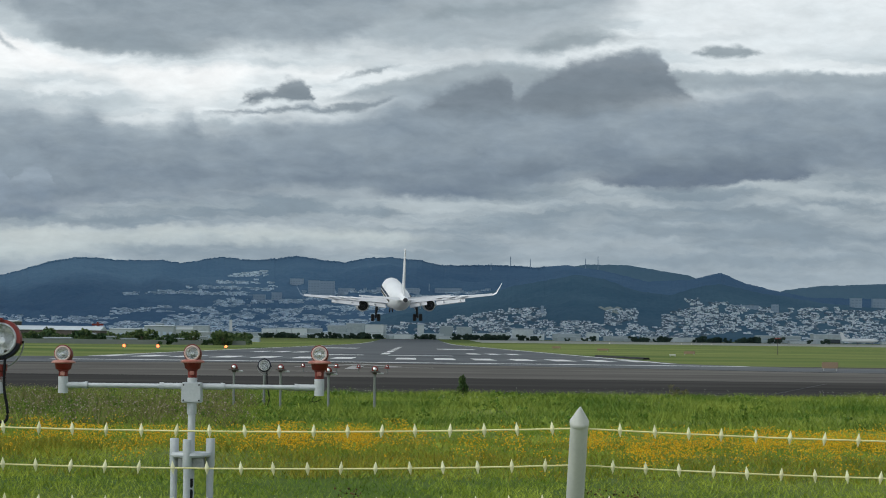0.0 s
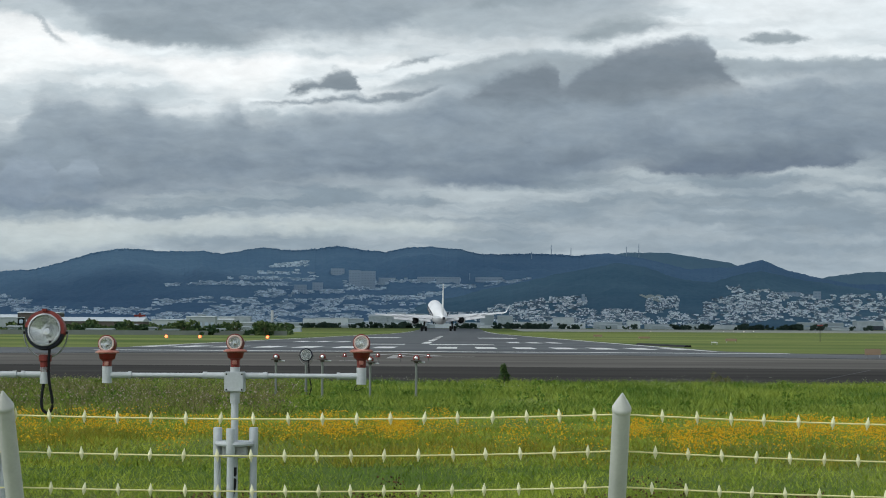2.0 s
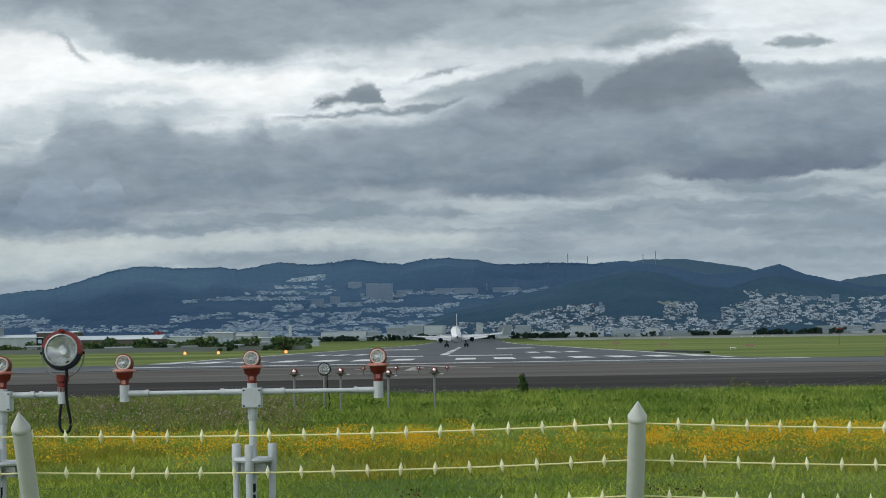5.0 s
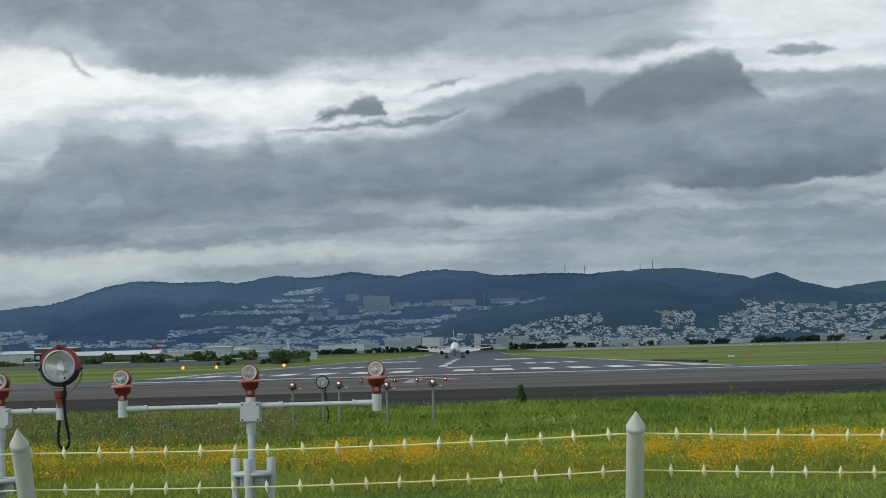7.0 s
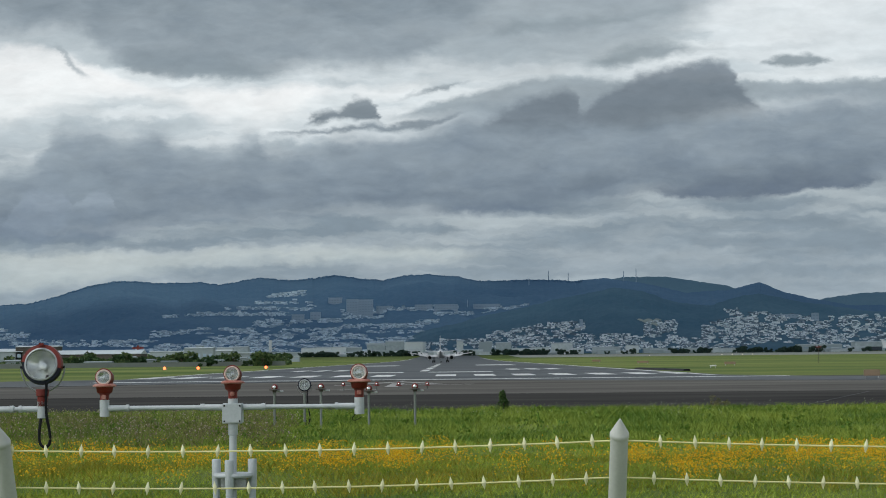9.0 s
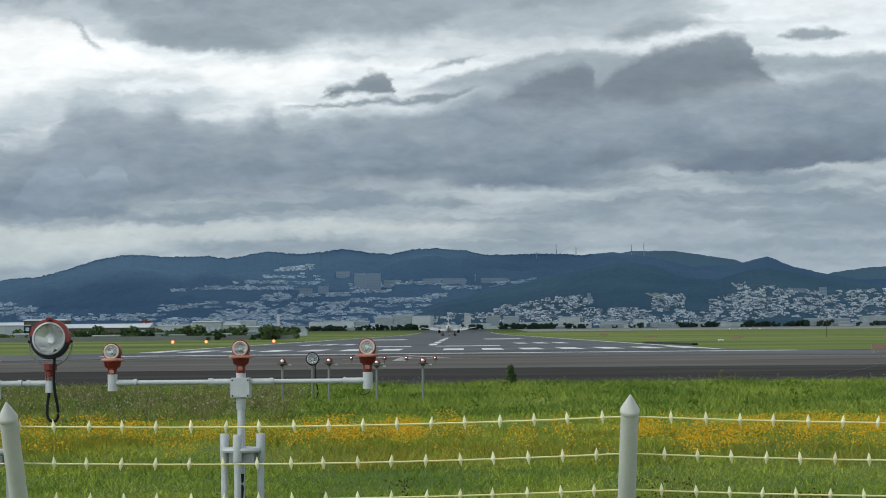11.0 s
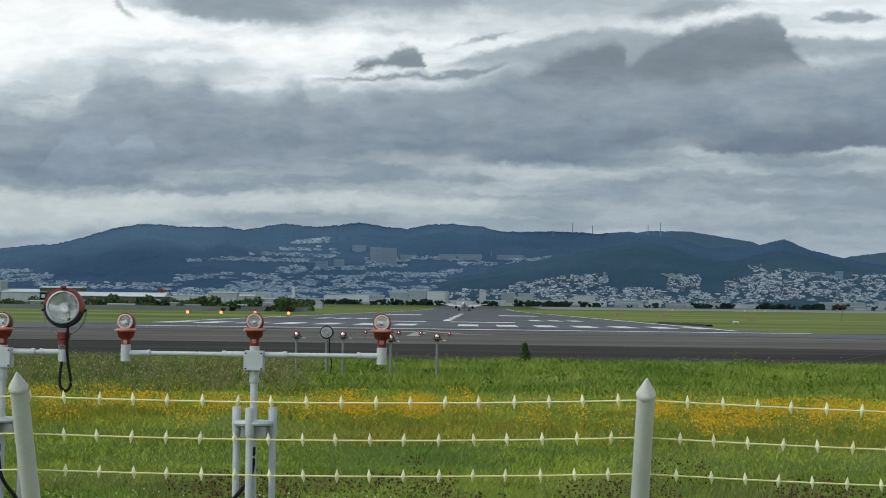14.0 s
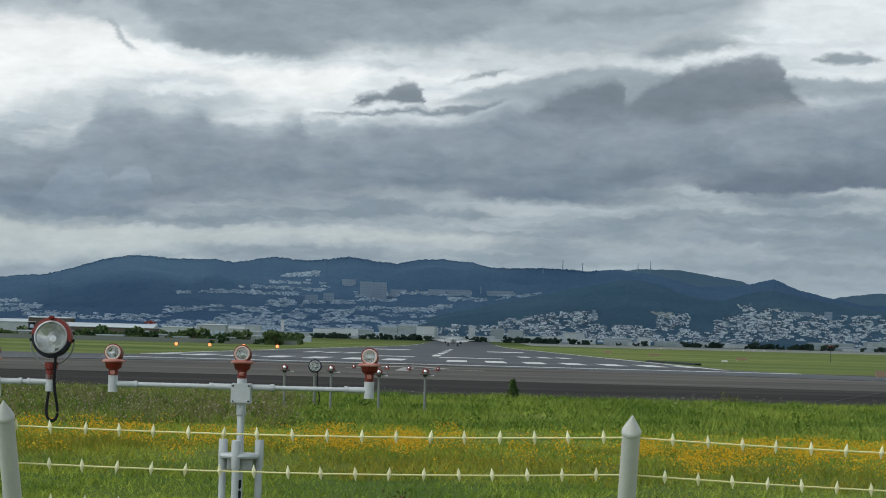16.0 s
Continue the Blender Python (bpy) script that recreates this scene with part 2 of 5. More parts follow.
CLOUD_PUFF_HIGH = ([(-750, 285), (-729, 340), (-694, 360), (-653, 356), (-613, 326), (-583, 300)], [(-750, 270), (-664, 240), (-583, 290)])
CLOUD_PUFF = ([(-815, 225), (-790, 282), (-760, 308), (-724, 315), (-689, 305), (-669, 274), (-659, 245)], [(-815, 215), (-725, 205), (-659, 240)])
CLOUD_PUFF_SMALL = ([(-679, 265), (-656, 294), (-628, 306), (-605, 293), (-591, 262)], [(-679, 255), (-634, 225), (-591, 255)])
CLOUD_WEST_BASE = ([(-1048, 262), (-846, 268), (-644, 254), (-492, 268), (-341, 272), (-201, 268)], [(-1048, 231), (-785, 213), (-644, 206), (-513, 228), (-341, 237), (-201, 246)])
CLOUD_MIDDLE_BASE = ([(-60, 275), (1, 300), (121, 304), (201, 284), (261, 266)], [(-60, 247), (0, 248), (120, 250), (201, 254), (261, 262)])
CLOUD_LUMP = ([(171, 297), (212, 328), (272, 340), (322, 327)], [(171, 293), (231, 290), (281, 297), (322, 321)])
CLOUD_EAST_BASE = ([(322, 310), (412, 342), (563, 358), (663, 364), (727, 362), (751, 308)], [(321, 281), (391, 274), (461, 270), (561, 274), (661, 283), (729, 290), (751, 306)])
CLOUD_DARK = ([(4, 392), (43, 420), (84, 449), (124, 469), (165, 478), (213, 476), (222, 456), (235, 456), (265, 477), (316, 506), (366, 520), (417, 529), (470, 533), (497, 524), (524, 480), (572, 430)], [(4, 384), (63, 383), (163, 385), (314, 389), (414, 394), (484, 402), (572, 424)])
CLOUD_SMALL = ([(-273, 414), (-254, 439), (-229, 449), (-198, 455), (-178, 470), (-156, 473), (-142, 454), (-126, 417)], [(-273, 410), (-239, 414), (-199, 419), (-158, 416), (-126, 414)])
CLOUD_LENS = ([(541, 516), (577, 538), (608, 544), (648, 542), (675, 524)], [(541, 513), (597, 510), (637, 514), (675, 521)])
CLOUD_WISP = ([(-714, 568), (-701, 573), (-690, 552), (-670, 530), (-640, 507)], [(-714, 560), (-702, 534), (-683, 511), (-663, 502), (-640, 503)])


def cloud_mat():
    """Grey stratocumulus under a bright high layer; coordinates are slopes seen from the deck's origin, times 3300."""
    m = bpy.data.materials.new("cloud_deck")
    m.use_nodes = True
    n, l = m.node_tree.nodes, m.node_tree.links
    n.clear()
    out, em = n.new("ShaderNodeOutputMaterial"), n.new("ShaderNodeEmission")
    l.new(em.outputs[0], out.inputs[0])
    co, sep, com = n.new("ShaderNodeTexCoord"), n.new("ShaderNodeSeparateXYZ"), n.new("ShaderNodeCombineXYZ")
    l.new(co.outputs["Object"], sep.inputs[0])

    def put(socket, v):
        if isinstance(v, (int, float, tuple)):
            socket.default_value = v
        else:
            l.new(v, socket)

    def calc(op, *args, clamp=False):
        k = n.new("ShaderNodeMath")
        k.operation, k.use_clamp = op, clamp
        for i, v in enumerate(args):
            put(k.inputs[i], v)
        return k.outputs[0]

    def vec(op, a, b):
        k = n.new("ShaderNodeVectorMath")
        k.operation = op
        put(k.inputs[0], a)
        put(k.inputs[1], b)
        return k.outputs[0]

    def span(v, a, b, c=0.0, d=1.0, soft=True):
        k = n.new("ShaderNodeMapRange")
        k.interpolation_type = "SMOOTHSTEP" if soft else "LINEAR"
        for i, x in enumerate((v, a, b, c, d)):
            put(k.inputs[i], x)
        return k.outputs[0]

    def blend(f, a, b):
        k = n.new("ShaderNodeMix")
        k.data_type = "RGBA"
        put(k.inputs[0], f)
        put(k.inputs[6], a)
        put(k.inputs[7], b)
        return k.outputs[2]

    def puffs(p, sx, sy, detail, rough=0.55, seed=0.0):
        t = n.new("ShaderNodeTexNoise")
        t.inputs["Scale"].default_value, t.inputs["Detail"].default_value, t.inputs["Roughness"].default_value = 1.0, detail, rough
        l.new(vec("ADD", vec("MULTIPLY", p, (1 / sx, 1 / sy, 0.0)), (seed, seed * 0.7, seed)), t.inputs["Vector"])
        return t

    def tone(r, g, b):
        return tuple((v / 255) ** 2.2 / k for v, k in ((r, 1.82), (g, 1.86), (b, 1.775))) + (1.0,)

    for i, axis in ((0, 0), (1, 2)):
        l.new(calc("MULTIPLY", calc("DIVIDE", sep.outputs[axis], sep.outputs[1]), 3300.0), com.inputs[i])
    p0 = com.outputs[0]
    big = puffs(p0, 120, 70, 3, 0.5, 3.1)
    p1 = vec("ADD", p0, vec("MULTIPLY", vec("SUBTRACT", big.outputs["Color"], (0.5, 0.5, 0.5)), (60.0, 34.0, 0.0)))
    small = puffs(p0, 32, 20, 6, 0.6, 7.7)
    p2 = vec("ADD", p1, vec("MULTIPLY", vec("SUBTRACT", small.outputs["Color"], (0.5, 0.5, 0.5)), (34.0, 26.0, 0.0)))
    uv2 = n.new("ShaderNodeSeparateXYZ")
    l.new(p2, uv2.inputs[0])
    u, v = uv2.outputs[0], uv2.outputs[1]
    lumps = puffs(p1, 105, 42, 6, 0.56, 5.2).outputs[0]
    streak = puffs(p2, 230, 34, 5, 0.5, 1.3).outputs[0]

    def edge(pts):
        a, b = pts[0][0], pts[-1][0]
        k = n.new("ShaderNodeFloatCurve")
        c = k.mapping.curves[0]
        c.points[0].location, c.points[1].location = (0.0, pts[0][1] / 800), (1.0, pts[-1][1] / 800)
        for x, y in pts[1:-1]:
            c.points.new((x - a) / (b - a), y / 800)
        k.mapping.update()
        put(k.inputs["Value"], span(u, a, b, soft=False))
        return calc("MULTIPLY", k.outputs[0], 800.0)

    def layer(under, outline, soft_top, soft_low, high, low, cover=1.0, curve=1.0):
        top, bot = edge(outline[0]), edge(outline[1])
        a = calc("MULTIPLY", span(calc("SUBTRACT", top, v), 0.0, soft_top), span(calc("SUBTRACT", v, bot), 0.0, soft_low))
        g = calc("DIVIDE", calc("SUBTRACT", v, bot), calc("MAXIMUM", calc("SUBTRACT", top, bot), 8.0), clamp=True)
        g = calc("POWER", g, curve)
        g = calc("ADD", g, calc("MULTIPLY_ADD", lumps, 1.5, -0.75), clamp=True)
        return blend(calc("MULTIPLY", a, cover), under, blend(g, tone(*low), tone(*high)))

    low_sky = blend(span(streak, 0.34, 0.7), tone(136, 150, 160), tone(180, 190, 194))
    high_sky = blend(span(streak, 0.35, 0.65), tone(196, 206, 210), tone(232, 238, 239))
    c = blend(span(v, 300, 420), low_sky, high_sky)
    c = blend(calc("MULTIPLY", span(v, 185, 120), 0.35), c, tone(170, 184, 192))
    c = layer(c, CLOUD_LOW_WEST, 22, 26, (206, 213, 210), (184, 195, 196), 0.8)
    c = layer(c, CLOUD_LOW_EAST, 60, 50, (146, 159, 168), (138, 153, 165), 0.4)
    c = layer(c, CLOUD_GAP, 26, 50, (254, 254, 252), (240, 244, 243), 0.95)
    c = layer(c, CLOUD_GAP_EAST, 40, 60, (234, 239, 240), (224, 231, 233), 0.8)
    c = layer(c, CLOUD_HAZE, 40, 110, (148, 160, 168), (166, 177, 183), 0.9)
    c = layer(c, CLOUD_UPPER, 5, 44, (122, 135, 145), (158, 169, 176), 0.96)
    c = layer(c, CLOUD_UPPER_BASE, 50, 22, (138, 150, 158), (128, 141, 149), 0.7)
    c = layer(c, CLOUD_BAND, 24, 26, (150, 162, 168), (136, 149, 156), 0.75)
    c = layer(c, CLOUD_VEIL, 26, 22, (152, 164, 169), (138, 150, 157), 0.85)
    c = layer(c, CLOUD_SHELF, 16, 30, (160, 171, 177), (138, 150, 158), 0.9)
    c = layer(c, CLOUD_BANK, 60, 46, (158, 170, 178), (126, 139, 151), 1.0, 1.5)
    c = layer(c, CLOUD_PUFF_HIGH, 30, 60, (154, 167, 176), (134, 148, 160), 0.6)
    c = layer(c, CLOUD_WEST_BASE, 50, 24, (126, 140, 154), (106, 121, 141), 0.85)
    c = layer(c, CLOUD_PUFF, 18, 60, (152, 165, 177), (126, 141, 157), 0.75)
    c = layer(c, CLOUD_PUFF_SMALL, 12, 50, (158, 171, 182), (128, 143, 158), 0.75)
    c = layer(c, CLOUD_MIDDLE_BASE, 40, 22, (126, 139, 151), (107, 121, 137), 0.9)
    c = layer(c, CLOUD_LUMP, 30, 14, (130, 142, 152), (112, 125, 138), 0.75)
    c = layer(c, CLOUD_EAST_BASE, 60, 14, (128, 140, 149), (103, 116, 132), 0.92)
    c = layer(c, CLOUD_STRIP, 12, 10, (144, 155, 163), (124, 136, 145), 0.9)
    c = layer(c, CLOUD_STREAK, 11, 11, (150, 160, 166), (136, 147, 154), 0.9)
    c = layer(c, CLOUD_DARK, 25, 44, (126, 136, 145), (110, 121, 130), 0.92)
    c = layer(c, CLOUD_SMALL, 16, 14, (138, 148, 155), (112, 124, 133), 0.95)
    c = layer(c, CLOUD_LENS, 14, 12, (142, 153, 159), (126, 139, 146), 0.85)
    c = layer(c, CLOUD_WISP, 16, 16, (176, 186, 190), (160, 170, 176), 0.75)
    fine = puffs(p1, 60, 22, 6, 0.6, 9.4).outputs[0]
    c = vec("SCALE", c, (0.0, 0.0, 0.0))
    l.new(calc("MULTIPLY_ADD", fine, 0.36, 0.82), c.node.inputs["Scale"])
    l.new(c, em.inputs[0])
    em.inputs[1].default_value = 0.88
    m.cycles.emission_sampling = "NONE"
    return m


M["cloud"] = cloud_mat()

# ---------------------------------------------------------------- mesh tools


def part(name, bm, material, parent=None, label="", smooth=False):
    me = bpy.data.meshes.new(name)
    bmesh.ops.recalc_face_normals(bm, faces=bm.faces[:])
    bm.to_mesh(me)
    bm.free()
    me.materials.append(M[material])
    if smooth:
        for f in me.polygons:
            f.use_smooth = True
        try:
            me.set_sharp_from_angle(angle=radians(40))
        except AttributeError:
            pass
    ob = new(name, me)
    ob.parent = parent
    return tagged(ob, label)


def thing(name, m, label, category, group="", kind=""):
    ob = new(name)
    ob.matrix_basis = m
    ob.empty_display_size = 0.2
    return tagged(ob, label, category, group, kind)


def raw(name, verts, faces, material, kind="", label="", category=""):
    me = bpy.data.meshes.new(name)
    me.from_pydata(verts, [], faces)
    me.materials.append(M[material])
    return tagged(new(name, me), label, category, "", kind)


def tube(bm, a, b, r0, r1=None, n=14, caps=True):
    a, b = Vector(a), Vector(b)
    r1 = r0 if r1 is None else r1
    q = (b - a).to_track_quat("Z", "Y")
    rings = []
    for c, r in ((a, r0), (b, r1)):
        rings.append([bm.verts.new(c + q @ Vector((r * math.cos(2 * math.pi * i / n), r * math.sin(2 * math.pi * i / n), 0))) for i in range(n)])
    for i in range(n):
        bm.faces.new((rings[0][i], rings[0][(i + 1) % n], rings[1][(i + 1) % n], rings[1][i]))
    if caps:
        bm.faces.new(rings[0][::-1])
        bm.faces.new(rings[1])
    return bm


def lathe(bm, profile, m=Matrix(), n=20, caps=True, arc=(0, 360)):
    """Turns (radius, height) rows about the local z of m."""
    full = arc[1] - arc[0] >= 360
    k = n if full else n + 1
    rings = []
    for r, z in profile:
        rings.append([bm.verts.new(m @ Vector((r * math.cos(radians(arc[0] + (arc[1] - arc[0]) * i / n)), r * math.sin(radians(arc[0] + (arc[1] - arc[0]) * i / n)), z))) for i in range(k)])
    for u, v in zip(rings, rings[1:]):
        for i in range(n):
            j = (i + 1) % k
            bm.faces.new((u[i], u[j], v[j], v[i]))
    if caps and full:
        bm.faces.new(rings[0][::-1])
        bm.faces.new(rings[-1])
    return bm


def block(bm, c, s, m=Matrix(), bevel=0.0):
    g = bmesh.ops.create_cube(bm, size=1.0, matrix=m @ Matrix.Translation(c) @ Matrix.Diagonal((*s, 1)))
    if bevel:
        es = list({e for v in g["verts"] for e in v.link_edges})
        bmesh.ops.bevel(bm, geom=es, offset=bevel, segments=2, affect="EDGES")
    return bm


def sweep(bm, pts, r, n=8):
    pts = [Vector(p) for p in pts]
    if 4 < len(pts) < 12:
        for _ in range(2):
            pts = [pts[0]] + [q for a, b in zip(pts, pts[1:]) for q in (a * 0.75 + b * 0.25, a * 0.25 + b * 0.75)] + [pts[-1]]
    rings = []
    for i, p in enumerate(pts):
        d = (pts[min(i + 1, len(pts) - 1)] - pts[max(i - 1, 0)]).normalized()
        q = d.to_track_quat("Z", "Y")
        rings.append([bm.verts.new(p + q @ Vector((r * math.cos(2 * math.pi * k / n), r * math.sin(2 * math.pi * k / n), 0))) for k in range(n)])
    for u, v in zip(rings, rings[1:]):
        for k in range(n):
            bm.faces.new((u[k], u[(k + 1) % n], v[(k + 1) % n], v[k]))
    bm.faces.new(rings[0][::-1])
    bm.faces.new(rings[-1])
    return bm


def loft(bm, rings):
    vs = [[bm.verts.new(p) for p in r] for r in rings]
    k = len(vs[0])
    for u, v in zip(vs, vs[1:]):
        for i in range(k):
            bm.faces.new((u[i], u[(i + 1) % k], v[(i + 1) % k], v[i]))
    bm.faces.new(vs[0][::-1])
    bm.faces.new(vs[-1])
    return bm


def B():
    return bmesh.new()


rng = np.random.default_rng(7)


def wob(x, y, s, seed=0.0):
    return noise.noise(Vector((x / s + seed, y / s - seed, seed)))


# ---------------------------------------------------------------- the large ground
def gz(y):
    """Ground height: a shallow swale lies between the fence and the flower meadow."""
    return float(np.interp(y, [12, 16, 24, 33], [0.0, -0.4, -0.4, 0.0])) + rise(y)


def rise(y):
    """The airfield climbs gently towards its far end."""
    return 5.5 * (min(max(y - 900.0, 0.0), 1300.0) / 1300.0) ** 2.2


CREST = [450, 900, 1050, 1200, 1350, 1500, 1650, 1800, 1950, 2080, 2200]


def build_ground():
    vs, fs = [], []
    xs = [-3000, -900, -300, -120, -60, -30, -15, 0, 15, 30, 60, 120, 300, 900, 3000]
    ys = [-60, 0, 12, 16, 20, 24, 28.5, 33, 50, 72, 120, 200] + CREST + [3000, 4900]
    for y in ys:
        for x in xs:
            vs.append((x, y, gz(y)))
    w = len(xs)
    for j in range(len(ys) - 1):
        for i in range(w - 1):
            fs.append((j * w + i, j * w + i + 1, (j + 1) * w + i + 1, (j + 1) * w + i))
    raw("ground", vs, fs, "soil", "structure", "flat mown airfield grass ground", "ground")


def slab(name, pts, z, material, label, category="pavement", strips=()):
    bm = B()
    top = [bm.verts.new((x, y, z)) for x, y in pts]
    low = [bm.verts.new((x, y, z - 0.3)) for x, y in pts]
    bm.faces.new(top)
    for i in range(len(pts)):
        j = (i + 1) % len(pts)
        bm.faces.new((low[i], low[j], top[j], top[i]))
    for (a, b, y0), (c, d, y1) in zip(strips, strips[1:]):
        bm.faces.new([bm.verts.new((x, y, z + rise(y))) for x, y in ((a, y0), (b, y0), (d, y1), (c, y1))])
    ob = part(name, bm, material, None, label)
    return tagged(ob, label, category, "", "structure")


CL = -4.4


def rise_line(y):
    """rise() along the straight runs of the paving."""
    return float(np.interp(y, CREST, [rise(v) for v in CREST]))


def build_pavement():
    slab("pavement_apron", [(-110, 72), (110, 72), (110, 186), (40, 178), (-5, 178), (-45, 158), (-110, 150)], 0.02, "oldasphalt", "weathered grey asphalt overrun before the runway")
    slab("pavement_edge", [(-110, 72.3), (110, 72.3), (110, 98), (40, 102), (0, 103), (-110, 101)], 0.035, "asphalt", "dark newer asphalt strip beside the grass")
    slab("runway", [(-40, 146), (-5, 171), (32, 141), (110, 120), (110, 150), (34, 168), (27.5, 190), (26.5, 450), (-35.5, 450), (-35.5, 200), (-110, 152), (-110, 142)], 0.05, "runway", "dark runway with tyre rubber stains", "runway", [(-35.5, 26.5, y) for y in CREST[:-1]])
    slab("taxiway", [(150, 1000), (165, 1000), (165, 1001), (150, 1001)], 0.03, "taxi", "pale grey taxiway across the airfield", "taxiway", [(60, 900, 1650), (60, 900, 1800), (60, 900, 1950), (60, 900, 2080)])
    runway = bpy.data.objects["runway"]

    def stripe(x0, x1, y0, y1, material="marking", skew=0.0):
        bm = B()
        if y1 < 450:
            block(bm, ((x0 + x1) / 2, (y0 + y1) / 2, 0.056), (x1 - x0, y1 - y0, 0.012))
        else:
            ys = sorted({y0, y1} | {v for v in CREST if y0 < v < y1})
            for a, b in zip(ys, ys[1:]):
                bm.faces.new([bm.verts.new((x, y, 0.085 + rise_line(y))) for x, y in ((x0, a), (x1, a), (x1, b), (x0, b))])
        part("runway_stripe", bm, material, runway)

    for k in range(7):
        stripe(CL + 2.4 + 4.4 * k, CL + 4.7 + 4.4 * k, 204, 223)
        stripe(CL - 4.7 - 4.4 * k, CL - 2.4 - 4.4 * k, 204, 223)
    stripe(-33.5, 31, 172, 174.5)
    for a, b in ((-3.5, 5.5), (-12.5, -7.0)):
        stripe(a, b, 258, 266)
    for k in range(3):
        stripe(CL + 13.4 + 3.3 * k, CL + 15.2 + 3.3 * k, 300, 324)
        stripe(CL - 15.2 - 3.3 * k, CL - 13.4 - 3.3 * k, 300, 324)
    stripe(6.0, 15.8, 468, 508)
    stripe(-24.0, -14.4, 468, 508)
    for k in range(6):
        stripe(CL - 0.6, CL + 0.6, 280 + 60 * k, 318 + 60 * k)
    stripe(25.3, 26.2, 185, 1600)
    stripe(-35.2, -34.3, 205, 1600)
    for x0, y0, x1, y1 in ((-100, 101.6, 100, 102.6), (-30, 126, 60, 124), (14, 74, 22, 99), (-24, 103, -21, 146)):
        d = Vector((x1 - x0, y1 - y0, 0)).normalized() * 0.05
        n = Vector((-d.y, d.x, 0))
        bm = B()
        a, b, z = Vector((x0, y0, 0)), Vector((x1, y1, 0)), Vector((0, 0, 0.041))
        bm.faces.new([bm.verts.new(v) for v in (a - n + z, b - n + z, b + n + z, a + n + z)])
        part("sealed_joint", bm, "black", bpy.data.objects["pavement_apron"])
    # worn arrow on the overrun
    bm = B()
    for q in ([(-0.5, 132), (0.5, 132), (0.5, 150), (-0.5, 150)], [(-3.6, 146), (-2.4, 146), (0, 158), (0, 162)], [(2.4, 146), (3.6, 146), (0, 162), (0, 158)]):
        bm.faces.new([bm.verts.new((CL + x, y, 0.034)) for x, y in q])
    part("worn_arrow", bm, "faded", bpy.data.objects["pavement_apron"])
    for x0, y0, x1, y1 in ((-4.5, 141, 1.5, 142.2), (-9, 141, -6.5, 142.2), (-7.5, 120, -5, 121), (34, 118, 52, 119.5)):
        bm = B()
        bm.faces.new([bm.verts.new(v) for v in ((x0, y0, 0.034), (x1, y0, 0.034), (x1, y1, 0.034), (x0, y1, 0.034))])
        part("worn_stripe", bm, "faded", bpy.data.objects["pavement_apron"])


# ---------------------------------------------------------------- distant hills, reduced to the depth of the drawing
RIDGE_U = [-0.34, -0.257, -0.226, -0.211, -0.196, -0.1775, -0.156, -0.135, -0.1257, -0.104, -0.086, -0.062, -0.0375, -0.0254, -0.0133, 0.002, 0.014, 0.047, 0.0655, 0.081, 0.102, 0.125, 0.147, 0.165, 0.177, 0.198, 0.215, 0.34]
RIDGE_V = [0.026, 0.0288, 0.0316, 0.0355, 0.0402, 0.0432, 0.0413, 0.0418, 0.0404, 0.0437, 0.0424, 0.0448, 0.0415, 0.0443, 0.0448, 0.0434, 0.0408, 0.0415, 0.0405, 0.0419, 0.0389, 0.0335, 0.0346, 0.0387, 0.0337, 0.0285, 0.026, 0.024]
HILL_Y0, HILL_Y1 = 2500.0, 4000.0
SPUR_Y0, SPUR_Y1 = 2300.0, 2950.0
SPUR = [(-260, -20), (-144, 12), (-63, 45), (7, 61), (57, 75), (117, 87), (177, 101), (238, 112), (288, 119), (337, 113), (397, 95), (456, 88), (501, 101), (541, 109), (596, 95), (655, 88), (722, 76), (852, 66), (1100, 60)]


def hill_point(u, s):
    """The main wooded slope along the bearing u, s from its foot (0) to the crest (1)."""
    y = HILL_Y0 + (HILL_Y1 - HILL_Y0) * s
    q = max(s, 0.0)
    top = float(np.interp(u, RIDGE_U, RIDGE_V)) * HILL_Y1 + 2.05 + 1.6 * wob(u * 3000, 5, 26, 1.7) + 1.5 * wob(u * 3000, 9, 9, 4.1) + 1.0 * wob(u * 3000, 2, 3, 9.1)
    bow = 4 * q * (1 - q)
    spur = bow * (30 * wob(u * 2600, q * 420, 120, 2.2) + 13 * wob(u * 2600, q * 500, 40, 6.2)) + 2.6 * min(1, 4 * q) * min(1, 6 * max(1 - q, 0)) * wob(u * 2600, q * 900, 9, 1.2)
    return Vector((u * y, y, 4.5 + max(0.0, (top - 4.5) * (0.1 * q + 0.9 * q ** 1.3) + spur)))


def spur_point(u, s):
    """The lower foothill that carries the eastern town."""
    y = SPUR_Y0 + (SPUR_Y1 - SPUR_Y0) * s
    q = max(s, 0.0)
    top = float(np.interp(u * 3300, [p[0] for p in SPUR], [p[1] for p in SPUR])) / 3300 * SPUR_Y1 + 2.05 + 2.4 * wob(u * 3000, 3, 40, 5.5) + 1.2 * wob(u * 3000, 7, 10, 3.1) + 0.7 * wob(u * 3000, 7, 3, 2.1)
    bumps = 4 * q * (1 - q) * (7 * wob(u * 2600, q * 300, 60, 8.2) + 4 * wob(u * 2600, q * 400, 22, 3.2)) + 1.6 * min(1, 4 * q) * min(1, 6 * max(1 - q, 0)) * wob(u * 2600, q * 600, 7, 4.2)
    return Vector((u * y, y, 4.5 + (top - 4.5) * (0.25 * q + 0.75 * q ** 1.2) + bumps))


